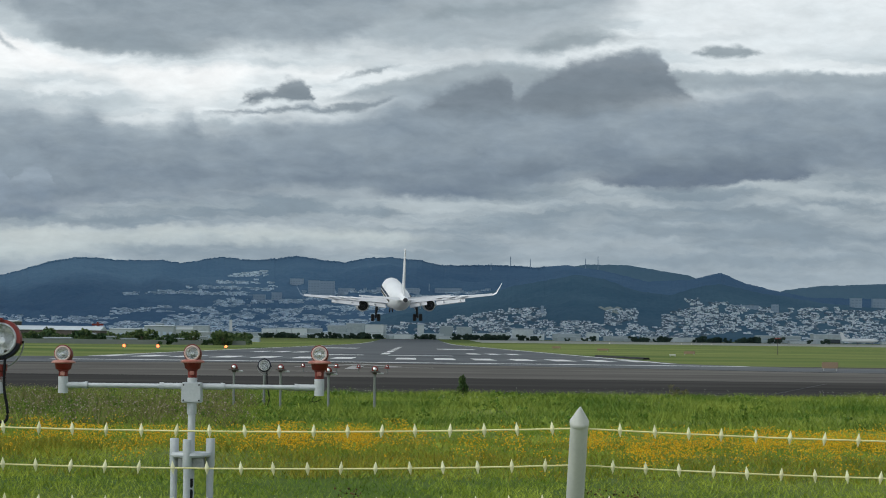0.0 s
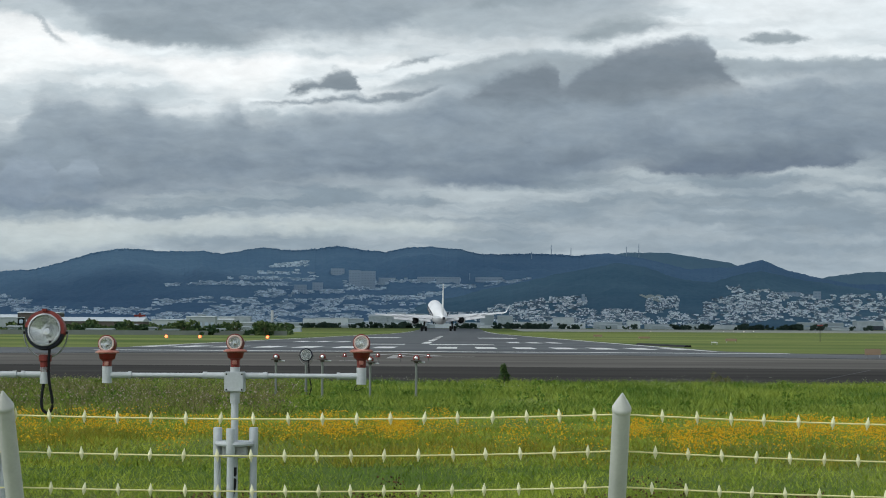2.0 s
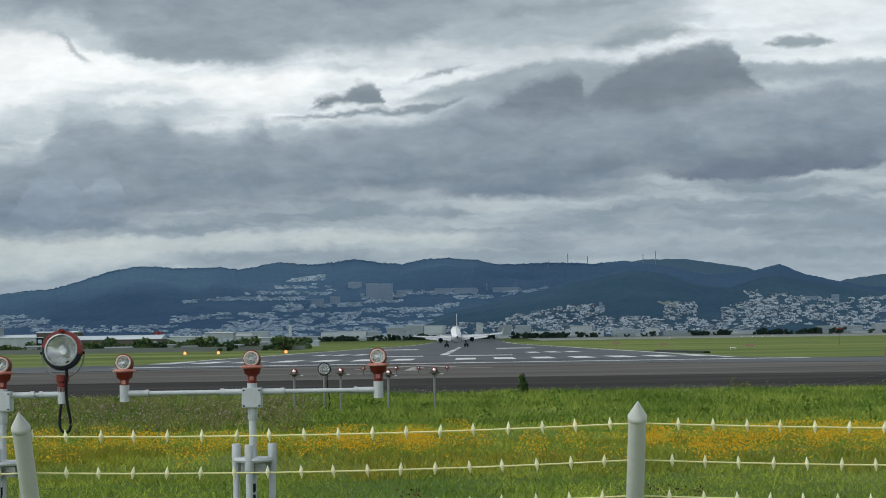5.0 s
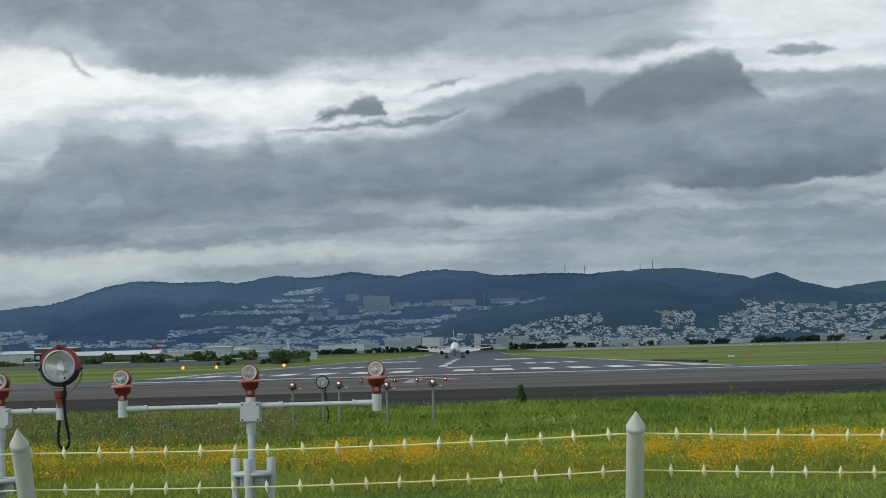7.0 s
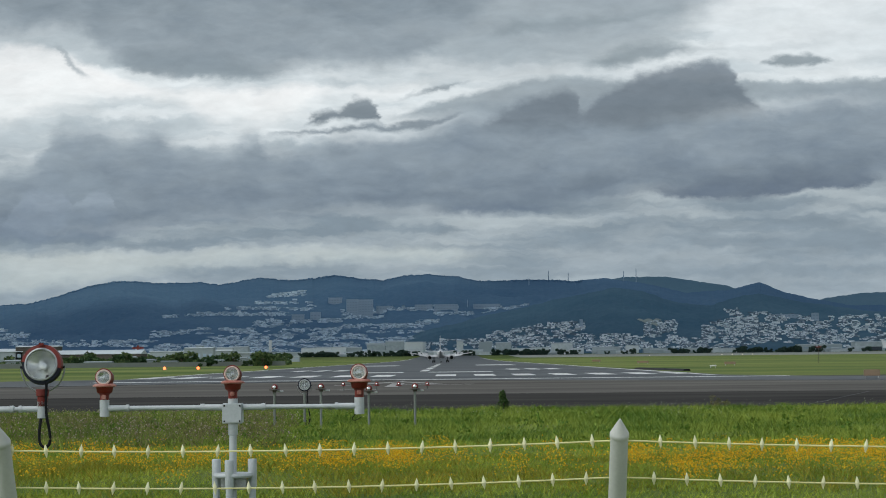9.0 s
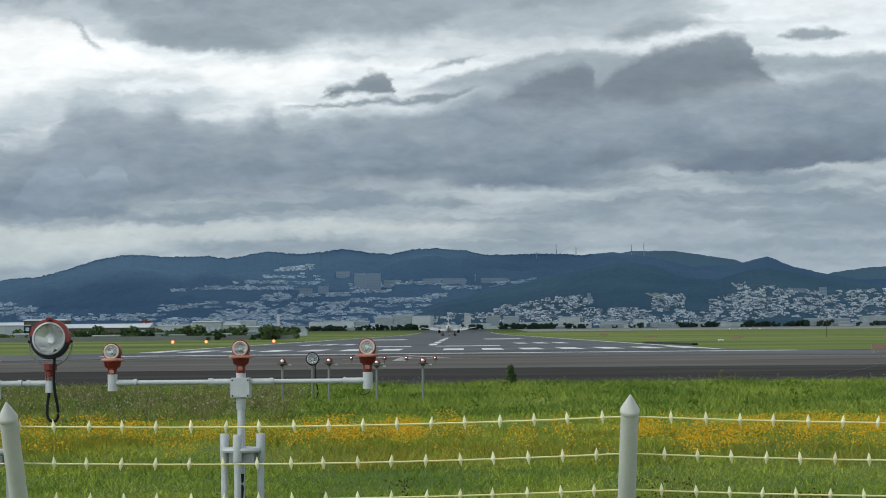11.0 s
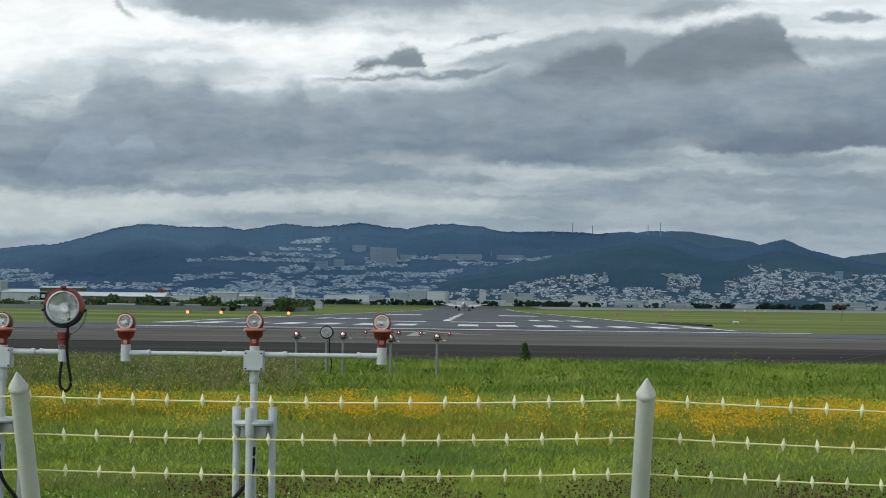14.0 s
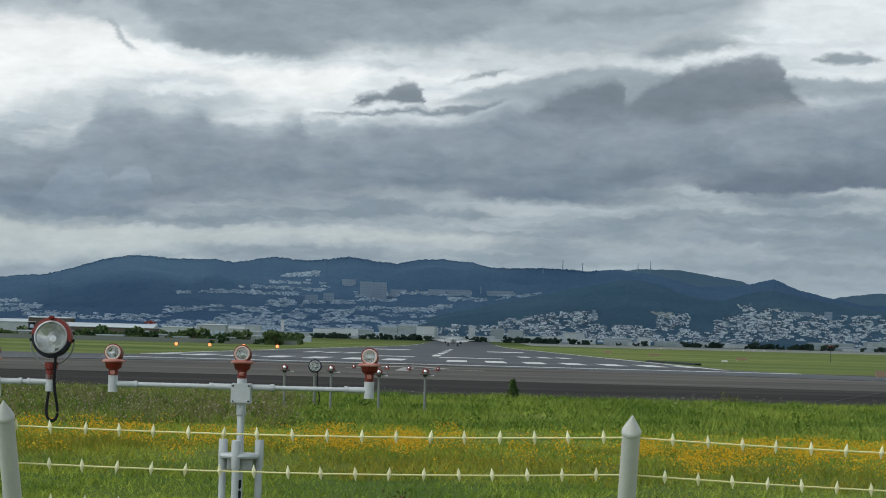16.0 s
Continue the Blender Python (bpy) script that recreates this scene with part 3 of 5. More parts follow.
def hill_at(u, v, fn=hill_point):
    """The place of a slope that is seen from the eye along the slopes u and v."""
    last = fn(u, 0.0)
    for i in range(1, 49):
        p = fn(u, i / 48)
        a, b = (last.z - 2.05) / last.y, (p.z - 2.05) / p.y
        if b >= v:
            return last.lerp(p, min(max((v - a) / max(b - a, 1e-9), 0.0), 1.0))
        last = p
    return last


def ridge_sheet(name, us, ss, fn, material, label):
    vs = [fn(u, s) for s in ss for u in us]
    w = len(us)
    fs = [(j * w + i, j * w + i + 1, (j + 1) * w + i + 1, (j + 1) * w + i) for j in range(len(ss) - 1) for i in range(w - 1)]
    return raw(name, vs, fs, material, "structure", label, "hill")


def build_hills():
    us = np.linspace(-0.33, 0.33, 900)
    ridge_sheet("hill_front", us, [-0.02] + list(np.linspace(0.02, 1.0, 90)), hill_point, "forest", "distant wooded mountain ridge with haze blue in its colour")
    ridge_sheet("hill_foot", np.linspace(-0.07, 0.33, 560), [-0.02] + list(np.linspace(0.02, 1.0, 60)), spur_point, "nearforest", "dark wooded foothill before the ridge, haze blue in its colour")

    def back(u, s):
        y = 4050 + 200 * s
        v = float(np.interp(u, [0.02, 0.075, 0.0927, 0.114, 0.147, 0.18, 0.19, 0.2, 0.2188, 0.26, 0.33], [0.03, 0.0395, 0.0424, 0.0423, 0.0372, 0.025, 0.027, 0.03, 0.0324, 0.034, 0.03]))
        return Vector((u * y, y, (v * 4250 + 2 + 1.2 * wob(u * 3000, 3, 14, 8.0) + 0.9 * wob(u * 3000, 6, 4, 8.0)) * s ** 0.7))

    ridge_sheet("hill_back", np.linspace(0.02, 0.33, 240), list(np.linspace(0, 1, 12)), back, "farforest", "farther wooded ridge, paled by haze in its colour")
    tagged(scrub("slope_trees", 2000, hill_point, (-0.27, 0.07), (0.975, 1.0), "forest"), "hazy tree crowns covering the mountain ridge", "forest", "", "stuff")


def scrub(name, count, fn, ur, sr, material):
    """Tree crowns as small uneven domes over a slope."""
    vs, fs = [], []
    for _ in range(count):
        p = fn(rng.uniform(*ur), rng.uniform(*sr) ** 0.8)
        r, h, k = rng.uniform(1.0, 2.6), rng.uniform(0.5, 1.7), len(vs)
        for i in range(5):
            a = 2 * math.pi * i / 5 + rng.uniform(-0.3, 0.3)
            vs.append((p.x + r * math.cos(a), p.y + r * math.sin(a), p.z - 0.6))
        for i in range(5):
            a = 2 * math.pi * i / 5 + rng.uniform(-0.3, 0.3)
            vs.append((p.x + 0.7 * r * math.cos(a), p.y + 0.7 * r * math.sin(a), p.z + h * rng.uniform(0.5, 0.8)))
        vs.append((p.x, p.y, p.z + h))
        for i in range(5):
            j = (i + 1) % 5
            fs += [(k + i, k + j, k + 5 + j, k + 5 + i), (k + 5 + i, k + 5 + j, k + 10)]
    return raw(name, vs, fs, material, "stuff")


# Terraces of houses: bearing, upper and lower height at one end and at the other (3300 to one), and how full they are in per cent.
WEST_A = [
    (-335, 114, 110, -260, 122, 112, 60), (-350, 103, 99, -249, 101, 97, 75), (-402, 94, 90, -250, 91, 86, 80), (-453, 85, 79, -288, 83, 78, 80), (-292, 71, 64, -197, 71, 65, 85), (-514, 80, 76, -443, 83, 77, 55), (-454, 58, 47, -350, 56, 45, 70),
    (-353, 72, 58, -291, 70, 58, 65), (-384, 47, 27, -283, 54, 24, 65), (-283, 54, 28, -199, 55, 31, 60), (-197, 87, 75, -108, 89, 81, 70), (-149, 90, 86, -52, 89, 83, 70), (-200, 61, 53, -53, 61, 53, 60), (-197, 44, 35, -154, 43, 34, 80),
]
WEST_B = [
    (-62, 93, 82, 8, 93, 87, 70), (-32, 81, 75, 43, 81, 76, 60), (36, 90, 85, 87, 92, 86, 75), (43, 81, 77, 131, 93, 89, 75), (-63, 68, 57, -25, 68, 62, 60), (-535, 52, 41, -444, 55, 49, 70), (-444, 41, 28, -383, 43, 25, 50),
    (-846, 58, 50, -787, 58, 55, 60), (-846, 51, 32, -752, 50, 44, 55), (-197, 78, 70, -123, 77, 71, 50), (-153, 49, 45, -43, 48, 44, 45), (-283, 109, 105, -243, 93, 87, 30), (-454, 34, 26, -323, 33, 23, 55),
]
WEST_C = [(-153, 36, 20, -63, 38, 22, 50), (-364, 27, 15, -143, 24, 12, 50), (-785, 39, 29, -524, 36, 24, 40), (-560, 30, 12, -300, 28, 10, 55), (-230, 28, 8, -60, 26, 8, 50)]
EAST_A = [
    (61, 43, 31, 147, 55, 27, 70), (147, 57, 29, 233, 63, 46, 70), (62, 35, 17, 176, 35, 15, 70), (173, 41, 15, 328, 38, 13, 72), (338, 60, 28, 396, 61, 27, 75), (328, 33, 13, 445, 29, 11, 75), (440, 51, 11, 489, 70, 10, 80),
    (489, 74, 10, 555, 75, 21, 80), (555, 71, 23, 635, 70, 16, 80), (634, 56, 8, 753, 58, 6, 75), (560, 67, 64, 615, 69, 65, 95), (664, 69, 55, 754, 68, 58, 70), (-23, 32, 20, 62, 33, 19, 55),
]
EAST_B = [(753, 62, 6, 853, 65, 5, 75), (853, 60, 5, 951, 60, 4, 70), (476, 80, 72, 506, 82, 74, 45), (-63, 28, 12, 62, 26, 10, 50), (62, 20, 8, 330, 18, 6, 60)]


def build_town(name, rows, fn, label, wall, wide=1.0):
    vs, fs, mats = [], [], []
    for u0, t0, b0, u1, t1, b1, full in rows:
        area = (u1 - u0) * (t0 - b0 + t1 - b1) / 2
        for _ in range(int(area * full / 100 / (2.3 if wide == 1 else 1.7))):
            f = rng.uniform(0, 1)
            g = rng.uniform(0, 1)
            u = (u0 + (u1 - u0) * f) / 3300
            v = (b0 + (b1 - b0) * f + (t0 - b0 + (t1 - b1 - t0 + b0) * f) * g) / 3300
            if wob(u * 3300, v * 9000, 16, 3.3) < -0.16:
                continue
            p = hill_at(u, v, fn)
            px = p.y / 3300
            w, dp, h = rng.uniform(1.8, 4.8) * px * wide, rng.uniform(2.0, 4.0) * px, rng.uniform(0.8, 1.7) * px / wide
            if rng.random() < 0.08 / wide:
                w, h = rng.uniform(5, 10) * px, rng.uniform(1.6, 3.4) * px
            ang, k = rng.uniform(-0.5, 0.5), len(vs)
            ca, sa = math.cos(ang), math.sin(ang)
            for x, y, z in ((-1, -1, -3), (1, -1, -3), (1, 1, -3), (-1, 1, -3), (-1, -1, 1), (1, -1, 1), (1, 1, 1), (-1, 1, 1)):
                vs.append((p.x + (x * w * ca - y * dp * sa) / 2, p.y + (x * w * sa + y * dp * ca) / 2, p.z + (h if z > 0 else -3.0)))
            up = 1.0 if w > 5.5 * px else 1.5
            vs.append((p.x - w * ca / 2, p.y - w * sa / 2, p.z + h * up + 0.05))
            vs.append((p.x + w * ca / 2, p.y + w * sa / 2, p.z + h * up + 0.05))
            fs += [tuple(k + i for i in q) for q in ((0, 1, 5, 4), (1, 2, 6, 9, 5), (2, 3, 7, 6), (3, 0, 4, 8, 7), (4, 5, 9, 8), (6, 7, 8, 9))]
            mats += [0, 0, 0, 0, 1, 1]
    ob = raw(name, vs, fs, wall, "stuff", label, "houses")
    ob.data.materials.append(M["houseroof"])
    ob.data.polygons.foreach_set("material_index", mats)


# ---------------------------------------------------------------- cloud deck
def build_clouds():
    xs = np.linspace(-2600, 2600, 27)
    prof = [(1400, 310), (1450, 300), (1900, 256), (2500, 214), (3200, 206), (3900, 206), (4400, 190), (4750, 160), (4900, 120), (4930, 40), (4930, -2)]
    vs = [(float(x), float(y), float(z)) for y, z in prof for x in xs]
    w = len(xs)
    fs = [(j * w + i, (j + 1) * w + i, (j + 1) * w + i + 1, j * w + i + 1) for j in range(len(prof) - 1) for i in range(w - 1)]
    ob = raw("cloud_backdrop", vs, fs, "cloud", "structure", "ragged grey overcast cloud deck with bright gaps", "clouds")
    ob.location = (0, 0, 2.05)
    return ob


# ---------------------------------------------------------------- airliner
def foil(x, y_lead, chord, z, thick):
    up = [(0, 0), (0.08, 0.55), (0.3, 1.0), (0.65, 0.7), (1, 0.06)]
    low = [(1, -0.06), (0.65, -0.45), (0.3, -0.6), (0.08, -0.4)]
    return [(x, y_lead - a * chord, z + b * thick) for a, b in up + low]


SPOILERS, SLEEVES = [], []


def build_airliner():
    root = thing("airliner", pose(-2.5, 264, 5.3), "white twin-engine jet airliner with grey wings landing", "aircraft")
    bm = B()
    rows = [(17.6, 0.05, 2.75), (17.2, 0.55, 2.8), (16.2, 1.0, 2.95), (14.8, 1.35, 3.1), (12.5, 1.52, 3.2), (8, 1.55, 3.2), (0, 1.55, 3.2), (-6, 1.52, 3.2), (-10, 1.3, 3.38), (-14, 0.85, 3.68), (-17, 0.42, 3.98), (-18.6, 0.2, 4.1)]
    loft(bm, [[(r * math.cos(2 * math.pi * i / 24), y, z + 1.08 * r * math.sin(2 * math.pi * i / 24)) for i in range(24)] for y, r, z in rows])
    body = part("fuselage", bm, "white", root, smooth=True)
    for s in (-1, 1):
        bm = B()
        for k in range(26):
            block(bm, (s * 1.535, 12.5 - 0.8 * k, 3.55), (0.06, 0.34, 0.42))
        part("window_row", bm, "window", body, "dark cabin window row")
        # Dark brown line low along each side of the fuselage.
        part("side_line", block(B(), (s * 1.5, 2.5, 3.02), (0.12, 19, 0.3)), "brown", body, "dark brown line along the fuselage side")
    part("tail_exhaust", tube(B(), (0, -18.4, 4.1), (0, -18.9, 4.12), 0.26, 0.3), "darkmetal", body, "dark auxiliary exhaust")
    part("belly_fairing", lathe(B(), [(0.2, -5), (1.2, -3.6), (1.6, 0), (1.2, 3.6), (0.2, 5)], pose(0, 0.5, 2.25, 90, 0, 0) @ Matrix.Diagonal((1, 0.62, 1, 1)), 20), "white", root, smooth=True)
    for s in (-1, 1):
        bm = B()
        loft(bm, [foil(s * 0.9, 4.2, 6.2, 2.25, 0.42), foil(s * 4.75, 1.6, 3.9, 2.62, 0.3), foil(s * 9.5, -1.5, 2.5, 3.12, 0.27), foil(s * 13.1, -3.9, 1.5, 3.62, 0.18)])
        wing = part("wing", bm, "wing", root, smooth=True)
        bm = B()
        loft(bm, [foil(s * 13.05, -3.9, 1.5, 3.55, 0.11), [(x + s * 0.55, y - 0.5, z + 0.35) for x, y, z in foil(s * 13.05, -4.0, 1.1, 3.55, 0.1)], [(x + s * 1.2, y - 1.6, z + 1.75) for x, y, z in foil(s * 13.05, -4.0, 0.6, 3.55, 0.06)]])
        # Left winglet gets a dull grey-blue that blends into the background.
        part("winglet", bm, "white" if s > 0 else "softwin", wing)
        for x0, x1, y0, y1, z0, z1 in ((1.7, 4.1, -1.75, -2.15, 2.25, 2.5), (5.4, 9.3, -2.3, -3.9, 2.62, 3.05)):
            bm = B()
            loft(bm, [[(s * x0, y0, z0), (s * x0, y0 - 1.1, z0 - 0.52), (s * x0, y0 - 1.05, z0 - 0.6), (s * x0, y0 + 0.1, z0 - 0.14)], [(s * x1, y1, z1), (s * x1, y1 - 0.75, z1 - 0.36), (s * x1, y1 - 0.7, z1 - 0.43), (s * x1, y1 + 0.1, z1 - 0.12)]])
            part("flap", bm, "wing", wing, "lowered landing flap")
        for x, y, z in ((3.2, -2.0, 2.15), (6.4, -2.6, 2.45), (8.6, -3.2, 2.7)):
            part("flap_fairing", lathe(B(), [(0.03, -1.1), (0.14, -0.5), (0.16, 0.4), (0.03, 1.3)], pose(s * x, y, z, 80, 0, 0), 10), "white", wing)
        for x in (5.9, 7.4, 8.9):
            spoiler = part("spoiler", block(B(), (0, -0.42, 0), (1.35, 0.84, 0.05), bevel=0.01), "white", wing, "hinged white spoiler panel")
            SPOILERS.append((spoiler, (s * x, -0.55 - 0.62 * (x - 4.75), 2.98 + 0.105 * (x - 4.75)), s))
        sleeve = part("reverser_sleeve", lathe(B(), [(0.97, -0.55), (0.98, -0.1), (0.95, 0.55), (0.9, 0.6), (0.9, -0.5)], Matrix(), 24, caps=False), "white", root, "sliding reverser sleeve", smooth=True)
        SLEEVES.append((sleeve, s * 4.75))
        m = pose(s * 4.75, 2.6, 1.72, 90, 0, 0)
        eng = part("engine", lathe(B(), [(0.72, -2.2), (0.86, -1.9), (0.95, -0.8), (0.92, 0.6), (0.74, 1.6), (0.68, 1.58), (0.64, 0.5)], m, 24, caps=False), "white", root, "white jet engine nacelle", smooth=True)
        part("exhaust", lathe(B(), [(0.72, 1.5), (0.7, 1.75), (0.5, 1.8), (0.44, 2.2), (0.3, 2.2), (0.12, 2.7)], m, 20), "darkmetal", eng, "dark exhaust nozzle", smooth=True)
        part("fan", lathe(B(), [(0.72, -1.6), (0.1, -1.9)], m, 20), "darkmetal", eng)
        part("pylon", block(B(), (s * 4.75, 2.6, 2.5), (0.22, 3.2, 0.7), bevel=0.05), "wing", root)
        bm = B()
        loft(bm, [foil(s * 0.4, -14.0, 3.2, 3.95, 0.2), foil(s * 6.05, -17.2, 1.3, 4.65, 0.09)])
        part("tailplane", bm, "wing", root, smooth=True)
        gear = part("main_gear", tube(B(), (s * 2.97, 0, 0.0), (s * 2.75, 0.1, 2.4), 0.15, 0.22), "darkmetal", root, "landing gear leg")
        part("gear_door", block(B(), (s * 3.35, 0.1, 1.75), (0.05, 0.8, 0.9)), "wing", gear)
        part("brace", tube(B(), (s * 2.97, 0, 0.8), (s * 1.8, 0.2, 2.2), 0.07), "bracket", gear)
        part("axle", tube(B(), (s * 2.5, 0, 0.06), (s * 3.45, 0, 0.06), 0.08), "bracket", gear)
        for dx in (-0.42, 0.42):
            part("wheel", lathe(B(), [(0.3, -0.24), (0.46, -0.22), (0.52, -0.09), (0.52, 0.09), (0.46, 0.22), (0.3, 0.24)], pose(s * 2.97 + dx, 0, 0.07, 0, 90, 0), 20), "tyre", gear)
    bm = B()
    loft(bm, [[(0.18 * a, y, 4.4) for a, y in ((0, -10.4), (1, -12.5), (0.6, -16.6), (-0.6, -16.6), (-1, -12.5))], [(0.15 * a, y, 6.2) for a, y in ((0, -13.6), (1, -14.8), (0.5, -17.4), (-0.5, -17.4), (-1, -14.8))], [(0.1 * a, y, 10.8) for a, y in ((0, -17.0), (1, -17.8), (0.4, -19.2), (-0.4, -19.2), (-1, -17.8))]])
    part("tail_fin", bm, "white", root)
    ng = part("nose_gear", tube(B(), (0, 13.8, -0.1), (0, 13.7, 1.9), 0.09), "bracket", root)
    for dx in (-0.22, 0.22):
        part("wheel", lathe(B(), [(0.18, -0.1), (0.28, -0.09), (0.31, 0), (0.28, 0.09), (0.18, 0.1)], pose(dx, 13.8, -0.14, 0, 90, 0), 16), "tyre", ng)
    return root


# ---------------------------------------------------------------- fence
def build_fence():
    tops = [-5.49, -2.315, 0.859, 4.03]
    fence = thing("security_fence", pose(0, 0, 0), "pale grey spiked steel perimeter fence with barbed wires", "fence")
    drop = [0.0, 0.0, 0.022, -0.03]
    for x, d in zip(tops, drop):
        base, top = Vector((x, 9.86, 0.98 + d)), Vector((x, 9.52, 1.608 + d * 0.4))
        arm = part("post_arm", tube(B(), base, top, 0.048, 0.046, 20), "post", fence, smooth=True)
        ax = (top - base).normalized()
        part("cap", lathe(B(), [(0.047, 0.0), (0.05, 0.004), (0.05, 0.022), (0.047, 0.028), (0.004, 0.108)], Matrix.Translation(top) @ ax.to_track_quat("Z", "Y").to_matrix().to_4x4(), 20), "post", arm, "pointed post cap", smooth=True)
        part("collar", lathe(B(), [(0.052, -0.03), (0.058, -0.02), (0.058, 0.02), (0.05, 0.03)], Matrix.Translation(base) @ ax.to_track_quat("Z", "Y").to_matrix().to_4x4(), 20), "post", arm)
        part("post", tube(B(), (x, 9.88, 0), (x, 9.86, 0.98 + d), 0.056, 0.056, 20), "post", fence, smooth=True)
    barb_bm = lathe(B(), [(0.001, -0.034), (0.009, -0.012), (0.0125, 0.0), (0.009, 0.014), (0.001, 0.038)], Matrix(), 8, caps=False)
    barb_me = bpy.data.meshes.new("barb")
    barb_bm.to_mesh(barb_me)
    barb_bm.free()
    barb_me.materials.append(M["barb"])
    for h, y, sag, shift in ((1.577, 9.56, 0.024, -1.211), (1.382, 9.66, 0.026, -1.239), (1.188, 9.76, 0.024, -1.243)):
        pts = []
        for (x0, d0), (x1, d1) in zip(zip(tops, drop), list(zip(tops, drop))[1:]):
            for i in range(12):
                f = i / 12
                pts.append((x0 + (x1 - x0) * f, y, h + d0 + (d1 - d0) * f - sag * 4 * f * (1 - f)))
        wire = part("wire", sweep(B(), pts, 0.0046, 6), "wire", fence, "cream-coated barbed wire")
        x = shift - 24 * 0.1757
        while x < tops[-1]:
            k = int(np.searchsorted([p[0] for p in pts], x))
            a, b = pts[max(k - 1, 0)], pts[min(k, len(pts) - 1)]
            f = 0 if b[0] == a[0] else (x - a[0]) / (b[0] - a[0])
            barb = new("barb", barb_me)
            barb.parent = wire
            barb.matrix_basis = Matrix.Translation((x + rng.uniform(-0.005, 0.005), y, a[2] + (b[2] - a[2]) * f)) @ pose(0, 0, 0, rng.uniform(-8, 8), rng.uniform(-6, 6), rng.uniform(0, 90))
            x += 0.1757
    tall = tube(tube(tube(B(), (0, 0, 0), (0, 0, 0.94), 0.009, n=8), (0, 0, 0.94), (0, 0, 1.0), 0.013, n=8), (0, 0, 1.0), (0, 0, 1.03), 0.013, 0.001, n=8)
    me = bpy.data.meshes.new("picket")
    tall.to_mesh(me)
    tall.free()
    me.materials.append(M["picket"])
    x, k = -1.302 - 23 * 0.1765, -23
    while x < tops[-1]:
        if min(abs(x - t) for t in tops) > 0.06:
            pk = new("picket", me)
            pk.parent = fence
            pk.matrix_basis = Matrix.Translation((x, 9.86, 0.024 if k in (3, 5) else -0.018))
        x += 0.1765
        k += 1
    for z in (0.888, 0.25):
        part("rail", block(B(), ((tops[0] + tops[-1]) / 2, 9.86, z), (tops[-1] - tops[0], 0.03, 0.045), bevel=0.006), "post", fence)


# ---------------------------------------------------------------- approach lights
def lamp_head(parent, x, y, z):
    """Elevated steady light: hooded round lens over a flared red base. z is the lens centre."""
    base = part("lamp_base", lathe(B(), [(0.05, -0.162), (0.07, -0.155), (0.078, -0.148), (0.088, -0.1), (0.092, -0.092)], pose(x, y, z), 24), "orange", parent, "red lamp base", smooth=True)
    part("collar", lathe(B(), [(0.09, -0.094), (0.119, -0.09), (0.121, -0.078), (0.108, -0.068), (0.088, -0.06), (0.05, -0.058)], pose(x, y, z), 24), "palered", base, "bleached flange", smooth=True)
    part("stem", lathe(B(), [(0.046, -0.285), (0.047, -0.175), (0.056, -0.17), (0.056, -0.155)], pose(x, y, z), 18), "orange", parent, smooth=True)
    part("clip", block(B(), (x, y - 0.05, z - 0.196), (0.046, 0.02, 0.042), bevel=0.005), "palered", parent)
    hood = part("hood", lathe(B(), [(0.08, 0.03), (0.088, 0.028), (0.09, 0.0), (0.088, -0.09), (0.06, -0.125), (0.01, -0.135)], pose(x, y - 0.03, z + 0.006, 84, 0, 0), 28, caps=False), "orange", parent, "red rounded hood", smooth=True)
    part("cheek", lathe(B(), [(0.075, -0.065), (0.078, -0.03), (0.07, 0.03), (0.045, 0.065), (0.01, 0.075)], pose(x, y + 0.06, z), 24), "orange", hood, smooth=True)
    m = pose(x, y - 0.058, z + 0.006, 84, 0, 0)
    part("lens_ring", lathe(B(), [(0.062, 0.0), (0.063, 0.012), (0.07, 0.016), (0.079, 0.01), (0.08, -0.02)], m, 28, caps=False), "ring", hood, "bleached lens ring", smooth=True)
    part("reflector", lathe(B(), [(0.064, 0.002), (0.046, -0.026), (0.018, -0.038), (0.016, -0.015), (0.001, -0.012)], m, 24, caps=False), "reflector", hood, smooth=True)
    part("lens", lathe(B(), [(0.064, 0.004), (0.045, 0.01), (0.001, 0.013)], m, 24, caps=False), "glass", hood, smooth=True)
    return base


